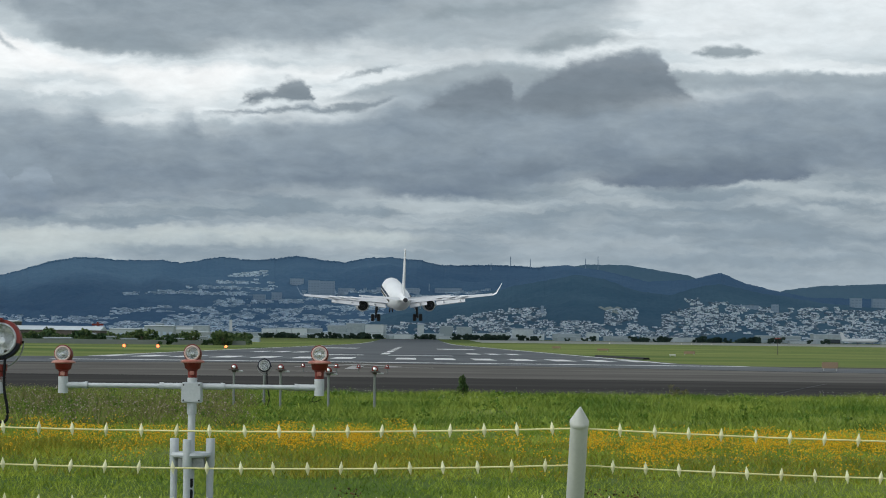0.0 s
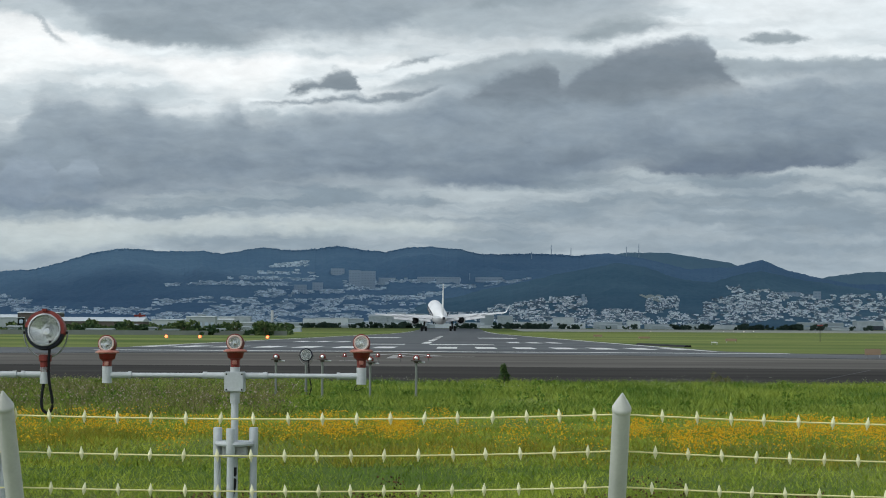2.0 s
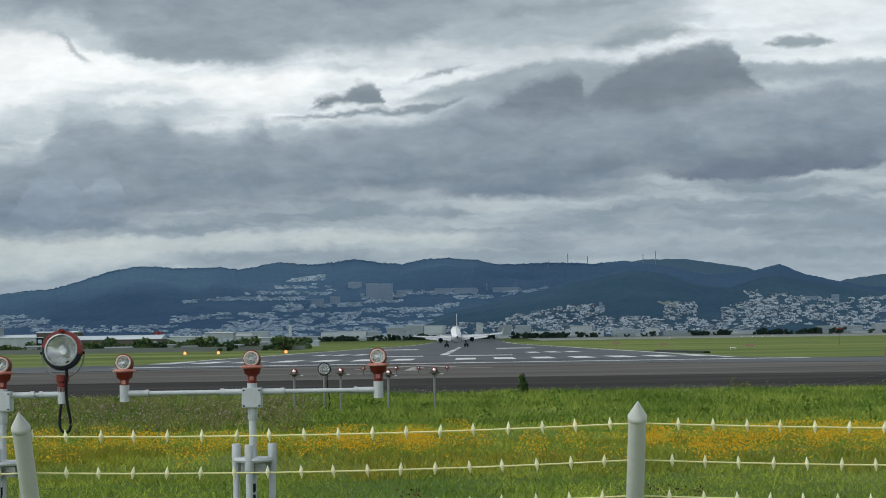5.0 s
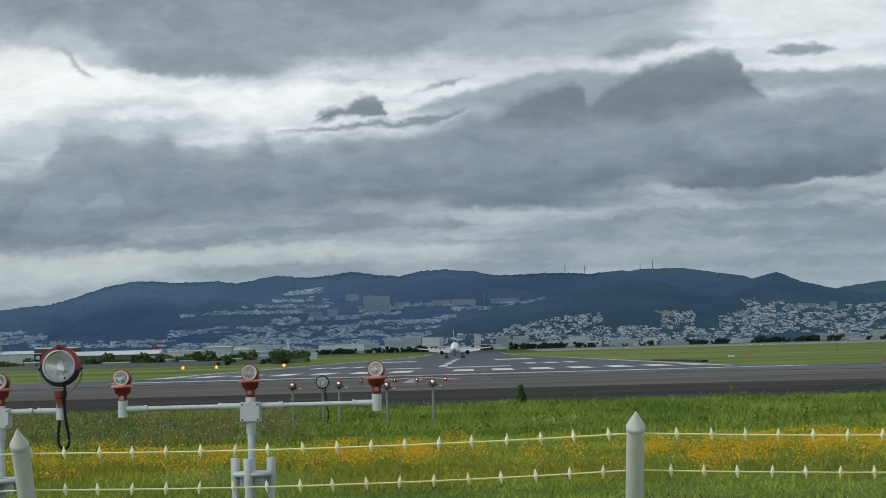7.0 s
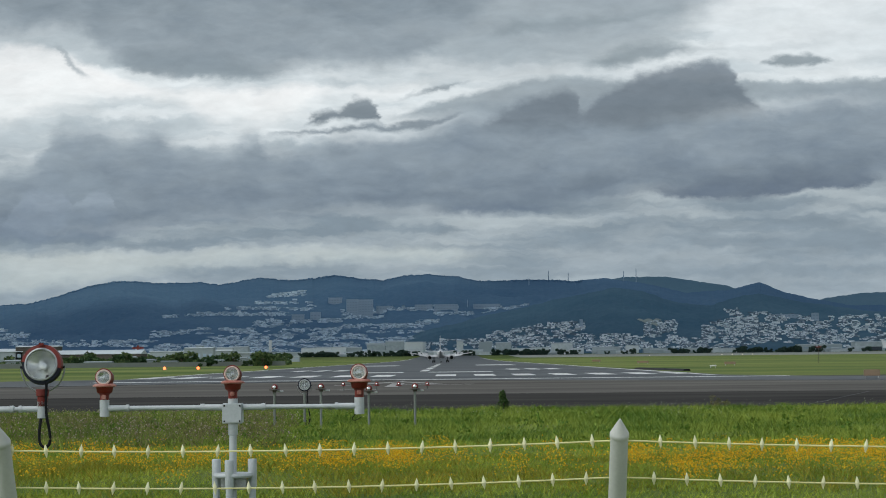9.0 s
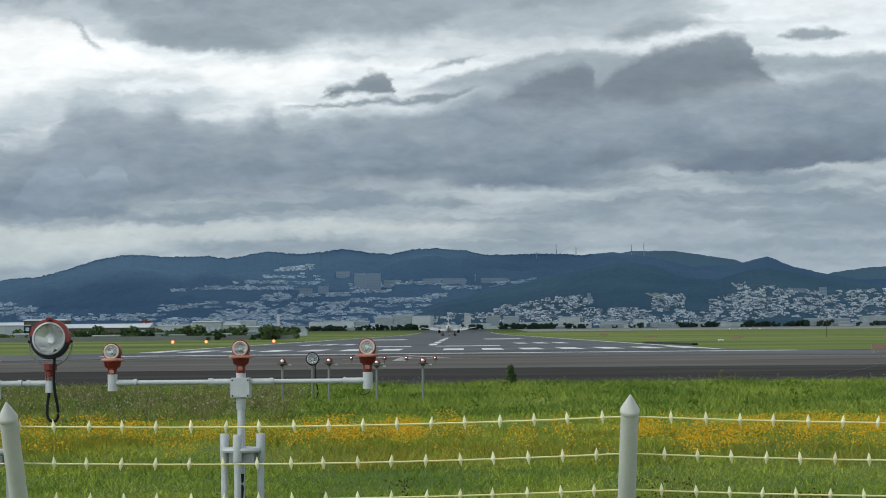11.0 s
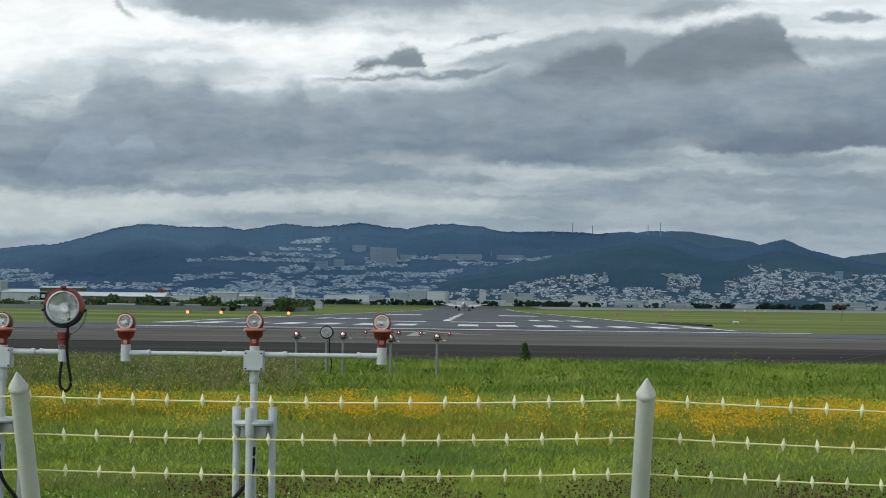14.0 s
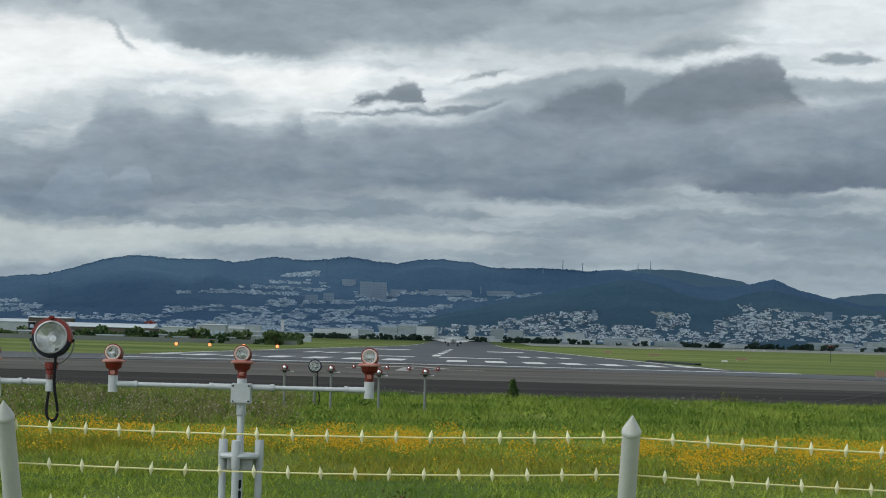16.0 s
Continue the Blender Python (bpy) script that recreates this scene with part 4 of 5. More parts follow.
def flasher(parent, x, y, z, r=0.17, stem=True, paint="orange"):
    """Round sequenced flasher: red hood above, black bowl below, ribbed reflector."""
    m = pose(x, y, z, 82, 0, 0)
    bowl = part("bowl", lathe(B(), [(r * 0.98, 0.06), (r * 1.17, 0.055), (r * 1.2, 0.0), (r * 1.12, -0.07), (r * 0.8, -0.15), (r * 0.2, -0.18)], m, 32, caps=False), "blackpaint", parent, "black lamp housing", smooth=True)
    part("hood", lathe(B(), [(r * 0.97, 0.075), (r * 1.2, 0.07), (r * 1.24, 0.0), (r * 1.2, -0.05), (r * 1.05, -0.1)], m, 26, caps=False, arc=(-12, 172)), paint, bowl, "painted upper housing", smooth=True)
    part("rim", lathe(B(), [(r * 0.9, 0.06), (r * 0.91, 0.085), (r * 0.99, 0.082), (r * 1.0, 0.06)], m, 32, caps=False), "bracket", bowl, smooth=True)
    part("reflector", lathe(B(), [(r * 0.92, 0.05), (r * 0.6, -0.02), (r * 0.25, -0.06), (r * 0.2, 0.0), (r * 0.02, 0.005)], m, 32, caps=False), "reflector", bowl, smooth=True)
    part("lens", lathe(B(), [(r * 0.93, 0.062), (r * 0.5, 0.075), (r * 0.02, 0.08)], m, 32, caps=False), "glass", bowl, smooth=True)
    part("latch", block(B(), (x, y - 0.06, z + r * 1.24), (0.05, 0.05, 0.03), bevel=0.006), paint, bowl)
    for s in (-1, 1):
        part("knob", tube(B(), (x + s * r * 1.2, y, z - 0.02), (x + s * r * 1.34, y, z - 0.02), 0.014), "black", bowl)
    pts = [(x + r * 1.32 * math.cos(radians(a)), y + 0.01, z - 0.02 + r * 1.5 * math.sin(radians(a))) for a in range(180, 361, 12)]
    part("yoke", sweep(B(), pts, 0.008, 8), "bracket", bowl, "steel mounting yoke", smooth=True)
    if stem:
        part("stem", lathe(B(), [(0.052, -0.42), (0.052, -0.32), (0.066, -0.31), (0.066, -0.245)], pose(x, y, z), 16), "orange", parent)


def pipe_run(parent, x0, x1, y, z):
    part("crossbar", tube(B(), (x0, y, z), (x1, y, z), 0.024), "pipe", parent, smooth=True)
    s = 1 if x1 > x0 else -1
    for x in (x0, x1 - s * 0.22):
        part("sleeve", tube(tube(B(), (x, y, z), (x + s * 0.22, y, z), 0.032), (x + s * (0.19 if x == x0 else 0.0), y, z), (x + s * (0.23 if x == x0 else 0.03), y, z), 0.038), "pipe", parent, smooth=True)


def stand(parent, x, y, side=1):
    """Central pole with junction box, three stub pipes and a round clamp plate."""
    part("pole", tube(B(), (x, y, -0.5), (x, y, 1.4), 0.038, n=18), "pipe", parent, smooth=True)
    part("pole_sleeve", lathe(B(), [(0.046, 1.27), (0.05, 1.28), (0.05, 1.4), (0.046, 1.41)], pose(x, y, 0), 18), "pipe", parent, smooth=True)
    box = part("junction_box", block(B(), (x, y, 1.49), (0.205, 0.14, 0.205), bevel=0.008), "pipe", parent, "grey junction box with screwed lid")
    part("lid", block(B(), (x, y - 0.074, 1.49), (0.19, 0.012, 0.19), bevel=0.004), "pipe", box)
    for a in (-1, 1):
        for b in (-1, 1):
            part("screw", tube(B(), (x + a * 0.078, y - 0.078, 1.49 + b * 0.078), (x + a * 0.078, y - 0.085, 1.49 + b * 0.078), 0.009, n=8), "black", box)
    for dx, dy in ((-0.178, 0.06), (0.19, 0.06), (-0.02, -0.16)):
        p = part("stub_pipe", tube(B(), (x + dx, y + dy, -0.5), (x + dx, y + dy, 1.02), 0.036, n=16), "pipe", parent, smooth=True)
        part("sleeve", lathe(B(), [(0.042, 0.74), (0.046, 0.75), (0.046, 1.01), (0.042, 1.022), (0.01, 1.024)], pose(x + dx, y + dy, 0), 16), "pipe", p, smooth=True)
    part("clamp_plate", lathe(B(), [(0.05, 0.835), (0.19, 0.84), (0.2, 0.86), (0.19, 0.885), (0.05, 0.89)], pose(x, y, 0), 28), "pipe", parent, smooth=True)
    part("clamp_box", block(B(), (x + 0.01, y, 0.775), (0.26, 0.14, 0.11), bevel=0.006), "bracket", parent)
    part("cable", sweep(B(), [(x + side * 0.01, y - 0.03, 0.62), (x + side * 0.01, y - 0.03, 0.42), (x - side * 0.02, y - 0.06, 0.3), (x - side * 0.09, y - 0.1, 0.2), (x - side * 0.18, y - 0.1, 0.1), (x - side * 0.235, y - 0.1, 0.0), (x - side * 0.26, y - 0.1, -0.15), (x - side * 0.265, y - 0.1, -0.45)], 0.02), "black", parent, "thick black cable", smooth=True)


def build_approach_lights():
    a = thing("approach_light_bar", pose(0, 0, 0), "grey pipe stand with three orange approach lights", "approach light", "approach lights")
    x, y = -2.244, 19.0
    stand(a, x, y)
    for x1 in (-3.555, -0.952):
        s = 1 if x1 > x else -1
        pipe_run(a, x + s * 0.1, x1 - s * 0.03, y, 1.553)
    for lx, lz in ((-3.555, 1.865), (x, 1.885), (-0.952, 1.888)):
        lamp_head(a, lx, y, lz)
        part("elbow", tube(B(), (lx, y, 1.47 if lx != x else 1.58), (lx, y, 1.64), 0.05, n=16), "pipe", a, smooth=True)
    part("drip_wire", sweep(B(), [(-0.99, y, 1.47), (-1.03, y, 1.43), (-1.01, y, 1.4), (-0.96, y, 1.42), (-0.93, y, 1.44)], 0.004, 6), "black", a)
    b = thing("approach_light_bar", pose(0, 0, 0), "grey pipe stand with an orange light and a large flasher", "approach light", "approach lights")
    x2 = -4.81
    stand(b, x2, y, -1)
    lamp_head(b, x2, y, 1.86)
    part("elbow", tube(B(), (x2, y, 1.58), (x2, y, 1.62), 0.05, n=16), "pipe", b, smooth=True)
    fx = -4.19
    pipe_run(b, x2 + 0.1, fx - 0.02, y, 1.553)
    part("elbow", tube(B(), (fx, y, 1.46), (fx, y, 1.63), 0.052, n=16), "pipe", b, smooth=True)
    flasher(b, fx, y, 2.0)
    loop = [(fx + 0.06, y - 0.06, 1.9), (fx + 0.05, y - 0.07, 1.7), (fx + 0.05, y - 0.06, 1.5), (fx + 0.09, y - 0.05, 1.3), (fx + 0.09, y - 0.05, 1.2), (fx + 0.04, y - 0.05, 1.155), (fx - 0.02, y - 0.05, 1.2), (fx - 0.025, y - 0.04, 1.32), (fx - 0.01, y - 0.02, 1.46)]
    part("cable", sweep(B(), loop, 0.015), "black", b, "looped black cable", smooth=True)
    # the farther row on single posts
    for kx, ky, h in ((-5.27, 55, 1.2), (-3.9, 55, 1.21), (-2.49, 55, 1.14), (-1.11, 54, 1.2)):
        c = thing("approach_light", pose(kx, ky, 0), "small orange approach light on a grey post", "approach light", "far approach lights")
        part("post", tube(B(), (0, 0, 0), (0, 0, h - 0.12), 0.036, n=10), "wallgrey", c)
        part("crossarm", tube(B(), (0, 0, h - 0.1), (0.26, 0, h - 0.1), 0.02, n=8), "pipe", c)
        part("base", lathe(B(), [(0.06, -0.13), (0.07, -0.08), (0.16, -0.07), (0.16, -0.045), (0.07, -0.03)], pose(0, 0, h), 14), "brown", c)
        part("hood", lathe(B(), [(0.07, 0.02), (0.1, 0.0), (0.1, -0.03), (0.09, 0.1), (0.05, 0.15)], pose(0, 0.02, h + 0.02, 84, 0, 0) @ Matrix.Translation((0, 0, -0.1)), 14, caps=False), "orange", c)
        part("lens", lathe(B(), [(0.052, 0.0), (0.02, 0.015)], pose(0, -0.085, h + 0.02, 84, 0, 0), 14), "reflector", c)
    for kx, ky, h in ((-6.95, 118, 0.42), (-4.6, 112, 0.5), (-3.45, 118, 0.4), (-1.65, 118, 0.4)):
        c = thing("approach_light", pose(kx, ky, 0), "short pale approach light on the overrun", "approach light", "overrun approach lights")
        part("post", tube(B(), (0, 0, 0), (0, 0, h - 0.1), 0.028, n=8), "wallgrey", c)
        part("hood", lathe(B(), [(0.2, -0.1), (0.2, -0.07), (0.11, -0.05), (0.12, 0.06), (0.08, 0.13), (0.02, 0.15)], pose(0, 0, h), 12), "orange", c)
        part("lens", lathe(B(), [(0.055, 0.0), (0.02, 0.02)], pose(0, -0.14, h + 0.02, 84, 0, 0), 10), "reflector", c)
    c = thing("flasher_light", pose(0, 0, 0), "round black flasher light on a grey post", "approach light")
    flasher(c, -4.46, 56, 1.26, r=0.165, stem=False, paint="blackpaint")
    part("post", tube(B(), (-4.46, 56, 0), (-4.46, 56, 1.04), 0.04, n=10), "wallgrey", c)
    part("cable", sweep(B(), [(-4.38, 55.94, 1.1), (-4.36, 55.94, 0.6), (-4.28, 55.94, 0.3), (-4.34, 55.94, 0.08), (-4.4, 55.94, 0.0)], 0.018), "black", c, smooth=True)


# ---------------------------------------------------------------- airfield and its edge
def build_airfield():
    for k, x in enumerate((-61.8, -54.6, -47.3, -40.1)):
        p = thing("glide_path_light", pose(x, 400, 0), "low approach indicator box glowing amber", "airfield light", "approach indicator row")
        part("box", block(B(), (0, 0, 0.42), (0.9, 1.1, 0.3), bevel=0.03), "signorange", p)
        part("lens", lathe(B(), [(0.31, 0.0), (0.18, 0.04)], pose(0, -0.56, 0.42, 90, 0, 0), 14), "lampglow", p, "lit amber lens")
        for a in (-0.35, 0.35):
            part("leg", tube(B(), (a, 0, 0), (a, 0, 0.3), 0.04, n=8), "bracket", p)
    for u, y, w, h, m in ((0.0765, 620, 2.8, 0.7, "signorange"), (0.1015, 480, 3.0, 0.5, "signorange"), (0.148, 360, 2.2, 0.5, "signorange"), (0.2238, 150, 1.3, 0.5, "signorange"), (0.139, 300, 1.0, 0.2, "marking")):
        s = thing("taxiway_sign", pose(u * y, y, rise(y)), "low faded orange airfield sign panel in the grass", "sign", "airfield signs")
        part("panel", block(B(), (0, 0, 0.25 + h / 2), (w, 0.2, h), bevel=0.03), m, s)
        for a in (-0.4, 0.4):
            part("leg", tube(B(), (a * w, 0, 0), (a * w, 0, 0.3), 0.05, n=8), "bracket", s)
    for u, y in ((0.1437, 1660), (0.1492, 1660), (0.1547, 1660), (0.16, 1680), (0.105, 1650)):
        s = thing("edge_light", pose(u * y, y, rise(y)), "small lit white taxiway light", "airfield light", "taxiway lights")
        part("stake", tube(B(), (0, 0, 0), (0, 0, 0.5), 0.1, n=8), "bracket", s)
        part("lens", lathe(B(), [(0.2, 0.0), (0.3, 0.3), (0.05, 0.6)], pose(0, 0, 0.5), 10), "whiteglow", s)
    mast = thing("windsock_mast", pose(0.1955 * 420, 420, 0), "thin red lattice mast standing in the grass", "mast")
    part("pole", tube(B(), (0, 0, 0), (0, 0, 4.0), 0.07, 0.05, n=8), "brown", mast)
    part("arm", tube(B(), (-0.7, 0, 3.6), (0.7, 0, 3.6), 0.05, n=8), "red", mast)


# A low black strip along the right edge of the runway.
def build_dark_strip():
    bm = B()
    loft(bm, [[(28.2 + 2.2 * (287 - y) / 42 + dx + 0.12 * wob(y, 1, 3, 2), y, z) for dx, z in ((-0.5, 0.0), (-0.35, 0.24 + 0.1 * wob(y, 4, 2, 1)), (0.35, 0.26), (0.5, 0.0))] for y in range(244, 289, 3)])
    tagged(part("dark_strip", bm, "black", None), "low dark strip beside the runway", "kerb")


def shed(name, u, y, w, h, d, wall, roof, label, pitch=0.18, windows=0, category="building"):
    b = thing(name, pose(u * y, y, rise(y)), label, category, "airfield edge buildings")
    part("wall", block(B(), (0, 0, h / 2), (w, d, h)), wall, b)
    bm = B()
    e = 0.3
    loft(bm, [[(x, -d / 2 - e, h + 0.02), (x, d / 2 + e, h + 0.02), (x, d / 2 + e, h + 0.3), (x, 0, h + 0.3 + pitch * h), (x, -d / 2 - e, h + 0.3)] for x in (-w / 2 - e, w / 2 + e)])
    part("roof", bm, roof, b)
    for i in range(windows):
        ww = w / windows
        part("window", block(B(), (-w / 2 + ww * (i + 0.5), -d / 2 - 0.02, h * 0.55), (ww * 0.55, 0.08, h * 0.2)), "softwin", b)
    return b


def build_buildings():
    shed("terminal_building", -0.222, 1000, 22, 10.0, 14, "brown", "roof", "brown walled airport building with pale floors", 0.05, 6)
    shed("terminal_building", -0.2425, 1000, 26, 7.5, 14, "nearshed", "roof", "pale arched hangar building", 0.2, 0)
    shed("terminal_building", -0.262, 1000, 16, 13, 14, "nearshed", "roof", "tall white airport building", 0.02, 3)
    shed("elevated_hall", -0.19, 950, 46, 5.6, 20, "brown", "roof", "long grey hall with a pale sheet roof", 0.34, 0)
    for u, y, w, h in ((-0.1357, 1100, 17, 9.0), (-0.1235, 1150, 13, 7.4), (-0.1133, 1200, 22, 6.0), (-0.152, 1200, 24, 7.5), (-0.165, 1250, 20, 6.5), (-0.09, 1300, 20, 3.6)):
        shed("office_block", u, y, w, h, 10, "nearshed", "roof", "white low office building beside the airfield", 0.04, 5)
    # warehouses and halls beyond the far end: bearing, width and top (3300 to one), distance
    for u, w, v, d in ((-448, 12, 30, 2250), (-389, 57, 25, 2150), (-323, 27, 17, 2120), (-215, 107, 24, 2200), (-103, 99, 33, 2260), (-111, 115, 16, 2110), (-56, 15, 35, 2280), (12, 12, 35, 2250), (57, 24, 34, 2260), (89, 28, 29, 2230), (137, 66, 19, 2150), (192, 38, 31, 2240), (218, 25, 18, 2130), (270, 50, 17, 2150), (316, 22, 23, 2200), (360, 50, 15, 2140), (417, 25, 16, 2150), (477, 45, 13, 2120), (-470, 40, 16, 2100), (-290, 40, 14, 2090), (30, 46, 15, 2130), (-20, 30, 13, 2100)):
        z = 2.05 + v * d / 3300 - rise(d)
        k = max(1, int(w / 26))
        for i in range(k):
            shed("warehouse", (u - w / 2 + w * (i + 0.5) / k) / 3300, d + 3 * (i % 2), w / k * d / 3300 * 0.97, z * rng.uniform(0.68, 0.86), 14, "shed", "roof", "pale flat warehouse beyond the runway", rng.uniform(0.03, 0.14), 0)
    for u, y, w, h in ((-0.19, 640, 9, 1.6), (-0.165, 660, 7, 2.2), (-0.152, 640, 5, 1.6), (-0.205, 700, 8, 2.6), (-0.232, 680, 10, 2.4), (-0.128, 650, 6, 1.8), (-0.176, 690, 8, 3.2), (-0.117, 690, 9, 2.6)):
        shed("garden_shed", u, y, w, h, 4, "nearshed", "nearshed", "small white shed among the bushes", 0.1, 0)
    for _ in range(46):
        d = rng.uniform(2085, 2125)
        u = rng.uniform(-0.14, 0.26)
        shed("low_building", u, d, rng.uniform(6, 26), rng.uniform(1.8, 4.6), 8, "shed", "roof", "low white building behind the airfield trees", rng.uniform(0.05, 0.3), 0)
    shed("hangar", 0.1955, 2150, 50, 7.6, 22, "shed", "roof", "pale hangar with orange stripe", 0.1, 2)
    h2 = shed("hangar", 0.2218, 2170, 34, 9.5, 24, "shed", "roof", "grey hangar with a dark panel for its open door", 0.12, 0)
    # Flat dark panel on the wall stands for the shade inside the doorway.
    part("dark_door_panel", block(B(), (4, -12.05, 2.4), (19, 0.1, 4.6)), "window", h2)
    # housing estate blocks on the slope
    for u, v, w, h, fn in ((-178, 105, 20, 26, hill_point), (-156, 104, 30, 28, hill_point), (-208, 108, 24, 11, hill_point), (-243, 83, 18, 13, hill_point), (-274, 79, 22, 11, hill_point), (-52, 94, 30, 9, hill_point), (-12, 94, 42, 9, hill_point), (60, 94, 48, 6, hill_point), (-120, 92, 30, 6, hill_point), (784, 85, 20, 16, spur_point), (825, 90, 24, 15, spur_point), (227, 65, 5, 13, spur_point), (640, 72, 12, 12, spur_point), (590, 70, 40, 5, spur_point)):
        p = hill_at(u / 3300, (v - h) / 3300, fn)
        k = p.y / 3300
        w, h = w * k, h * k
        b = thing("apartment_block", Matrix.Translation(p), "pale grey apartment block on the wooded slope", "building", "hillside blocks")
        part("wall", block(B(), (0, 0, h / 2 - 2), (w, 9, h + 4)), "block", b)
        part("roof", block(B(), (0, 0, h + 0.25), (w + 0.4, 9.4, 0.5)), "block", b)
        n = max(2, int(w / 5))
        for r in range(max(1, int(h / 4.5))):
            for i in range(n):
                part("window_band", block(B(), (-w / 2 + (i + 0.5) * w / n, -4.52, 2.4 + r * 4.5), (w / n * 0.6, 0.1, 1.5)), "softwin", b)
    bm = B()
    n = 9
    rows = []
    for j in range(5):
        rows.append([bm.verts.new(hill_at(0.0985 + 0.0135 * i / (n - 1) + 0.0018 * j, 0.0193 - 0.0008 * j + 0.0006 * math.sin(i * 2.2), spur_point) + Vector((0, -0.8, 0.7))) for i in range(n - j)])
    for r0, r1 in zip(rows, rows[1:]):
        for i in range(len(r1) - 1):
            bm.faces.new((r0[i], r0[i + 1], r1[i + 1], r1[i]))
    tagged(part("bare_slope", bm, "cream", None), "bare pale earth cutting on the hillside", "slope", "", "structure")
    for u, v in ((0.0515, 0.0462), (0.0621, 0.0448), (0.0918, 0.0455), (0.0985, 0.0468), (0.041, 0.0425), (0.0079, 0.031)):
        q = hill_at(u, min(v - 0.004, 0.05))
        top = v * q.y + 2.05 - q.z
        t = thing("radio_mast", Matrix.Translation(q), "thin grey lattice mast on the ridge", "mast", "ridge masts")
        bm = B()
        for a in (-0.5, 0.5):
            tube(bm, (a, 0, -2), (a * 0.3, 0, top), 0.5, 0.4, n=5)
        part("pole", bm, "block", t)
        part("crossarm", tube(B(), (-1.3, 0, top * 0.8), (1.3, 0, top * 0.8), 0.3, n=5), "block", t)
    d = 2290
    chute = thing("white_tower", pose(-319 / 3300 * d, d, rise(d)), "white leaning tower with a sloping roof sheet", "building")
    part("shaft", loft(B(), [[(-3 + x, y, z) for x, y in ((-1.5, -2), (1.5, -2), (1.5, 2), (-1.5, 2))] for x, z in ((-1.0, 0.0), (2.0, 9.0), (3.5, 15.5), (2.0, 20.5))]), "white", chute)
    part("apron_roof", loft(B(), [[(x, y, z) for y, z in ((-3, a), (3, a), (3, a + 0.6), (-3, a + 0.6))] for x, a in ((-7.0, 4.5), (-2.0, 8.5), (3.5, 12.0))]), "white", chute)
    crane = thing("crane", pose(-0.169 * 1000, 1000, rise(1000)), "small red crane beside the hall", "crane")
    part("tower", block(B(), (0, 0, 5.2), (1.0, 1.0, 10.4)), "orange", crane)
    part("jib", block(B(), (0, 0, 9.0), (6, 0.8, 1.0)), "orange", crane)
    # parked airliner by the hangars
    pa = thing("parked_airliner", pose(0.2395 * 2080, 2080, rise(2080)) @ Matrix.Scale(1.2, 4), "white parked airliner seen from the side", "aircraft")
    part("fuselage", lathe(B(), [(0.2, -17), (1.2, -13), (1.9, -8), (1.9, 12), (1.3, 16), (0.2, 18)], pose(0, 0, 3.6, 0, 90, 0), 16), "white", pa, smooth=True)
    bm = B()
    loft(bm, [[(-16.5, -0.2, 4), (-11.5, -0.2, 4), (-11.5, 0.2, 4), (-16.5, 0.2, 4)], [(-18.5, -0.1, 11.2), (-16.3, -0.1, 11.2), (-16.3, 0.1, 11.2), (-18.5, 0.1, 11.2)]])
    part("tail_fin", bm, "white", pa)
    for x in (-2, 12):
        part("gear", tube(B(), (x, 0, 0), (x, 0, 2.2), 0.4, n=10), "tyre", pa)


def leaf_cloud(bm, centres, r, n, size):
    for cx, cy, cz in centres:
        for _ in range(n):
            d = rng.normal(size=3)
            d = d / np.linalg.norm(d) * r * rng.uniform(0.5, 1.05)
            c = np.array((cx, cy, cz)) + d * (1.0, 1.0, 0.8)
            a, b = rng.normal(size=3), rng.normal(size=3)
            a, b = a / np.linalg.norm(a) * size * rng.uniform(0.6, 1.3), b / np.linalg.norm(b) * size * rng.uniform(0.6, 1.3)
            bm.faces.new([bm.verts.new(tuple(v)) for v in (c - a, c + b, c + a, c - b)])


def make_tree(h, w, leaves=34, size=0.42, foliage="leaf"):
    t = thing("tree", Matrix(), "dark green broad-leaved tree at the airfield edge", "tree", "airfield edge trees")
    part("trunk", tube(tube(tube(B(), (0, 0, 0), (0, 0, h * 0.55), 0.22, 0.1, n=7), (0, 0, h * 0.35), (w * 0.25, 0, h * 0.65), 0.09, 0.04, n=5), (0, 0, h * 0.4), (-w * 0.22, 0.2, h * 0.7), 0.09, 0.04, n=5), "bark", t)
    bm = B()
    cs = [(rng.uniform(-0.42, 0.42) * w, rng.uniform(-0.35, 0.35) * w, h * rng.uniform(0.14, 0.84)) for _ in range(13)]
    leaf_cloud(bm, cs, h * 0.2, leaves, size)
    part("crown", bm, foliage, t)
    return t


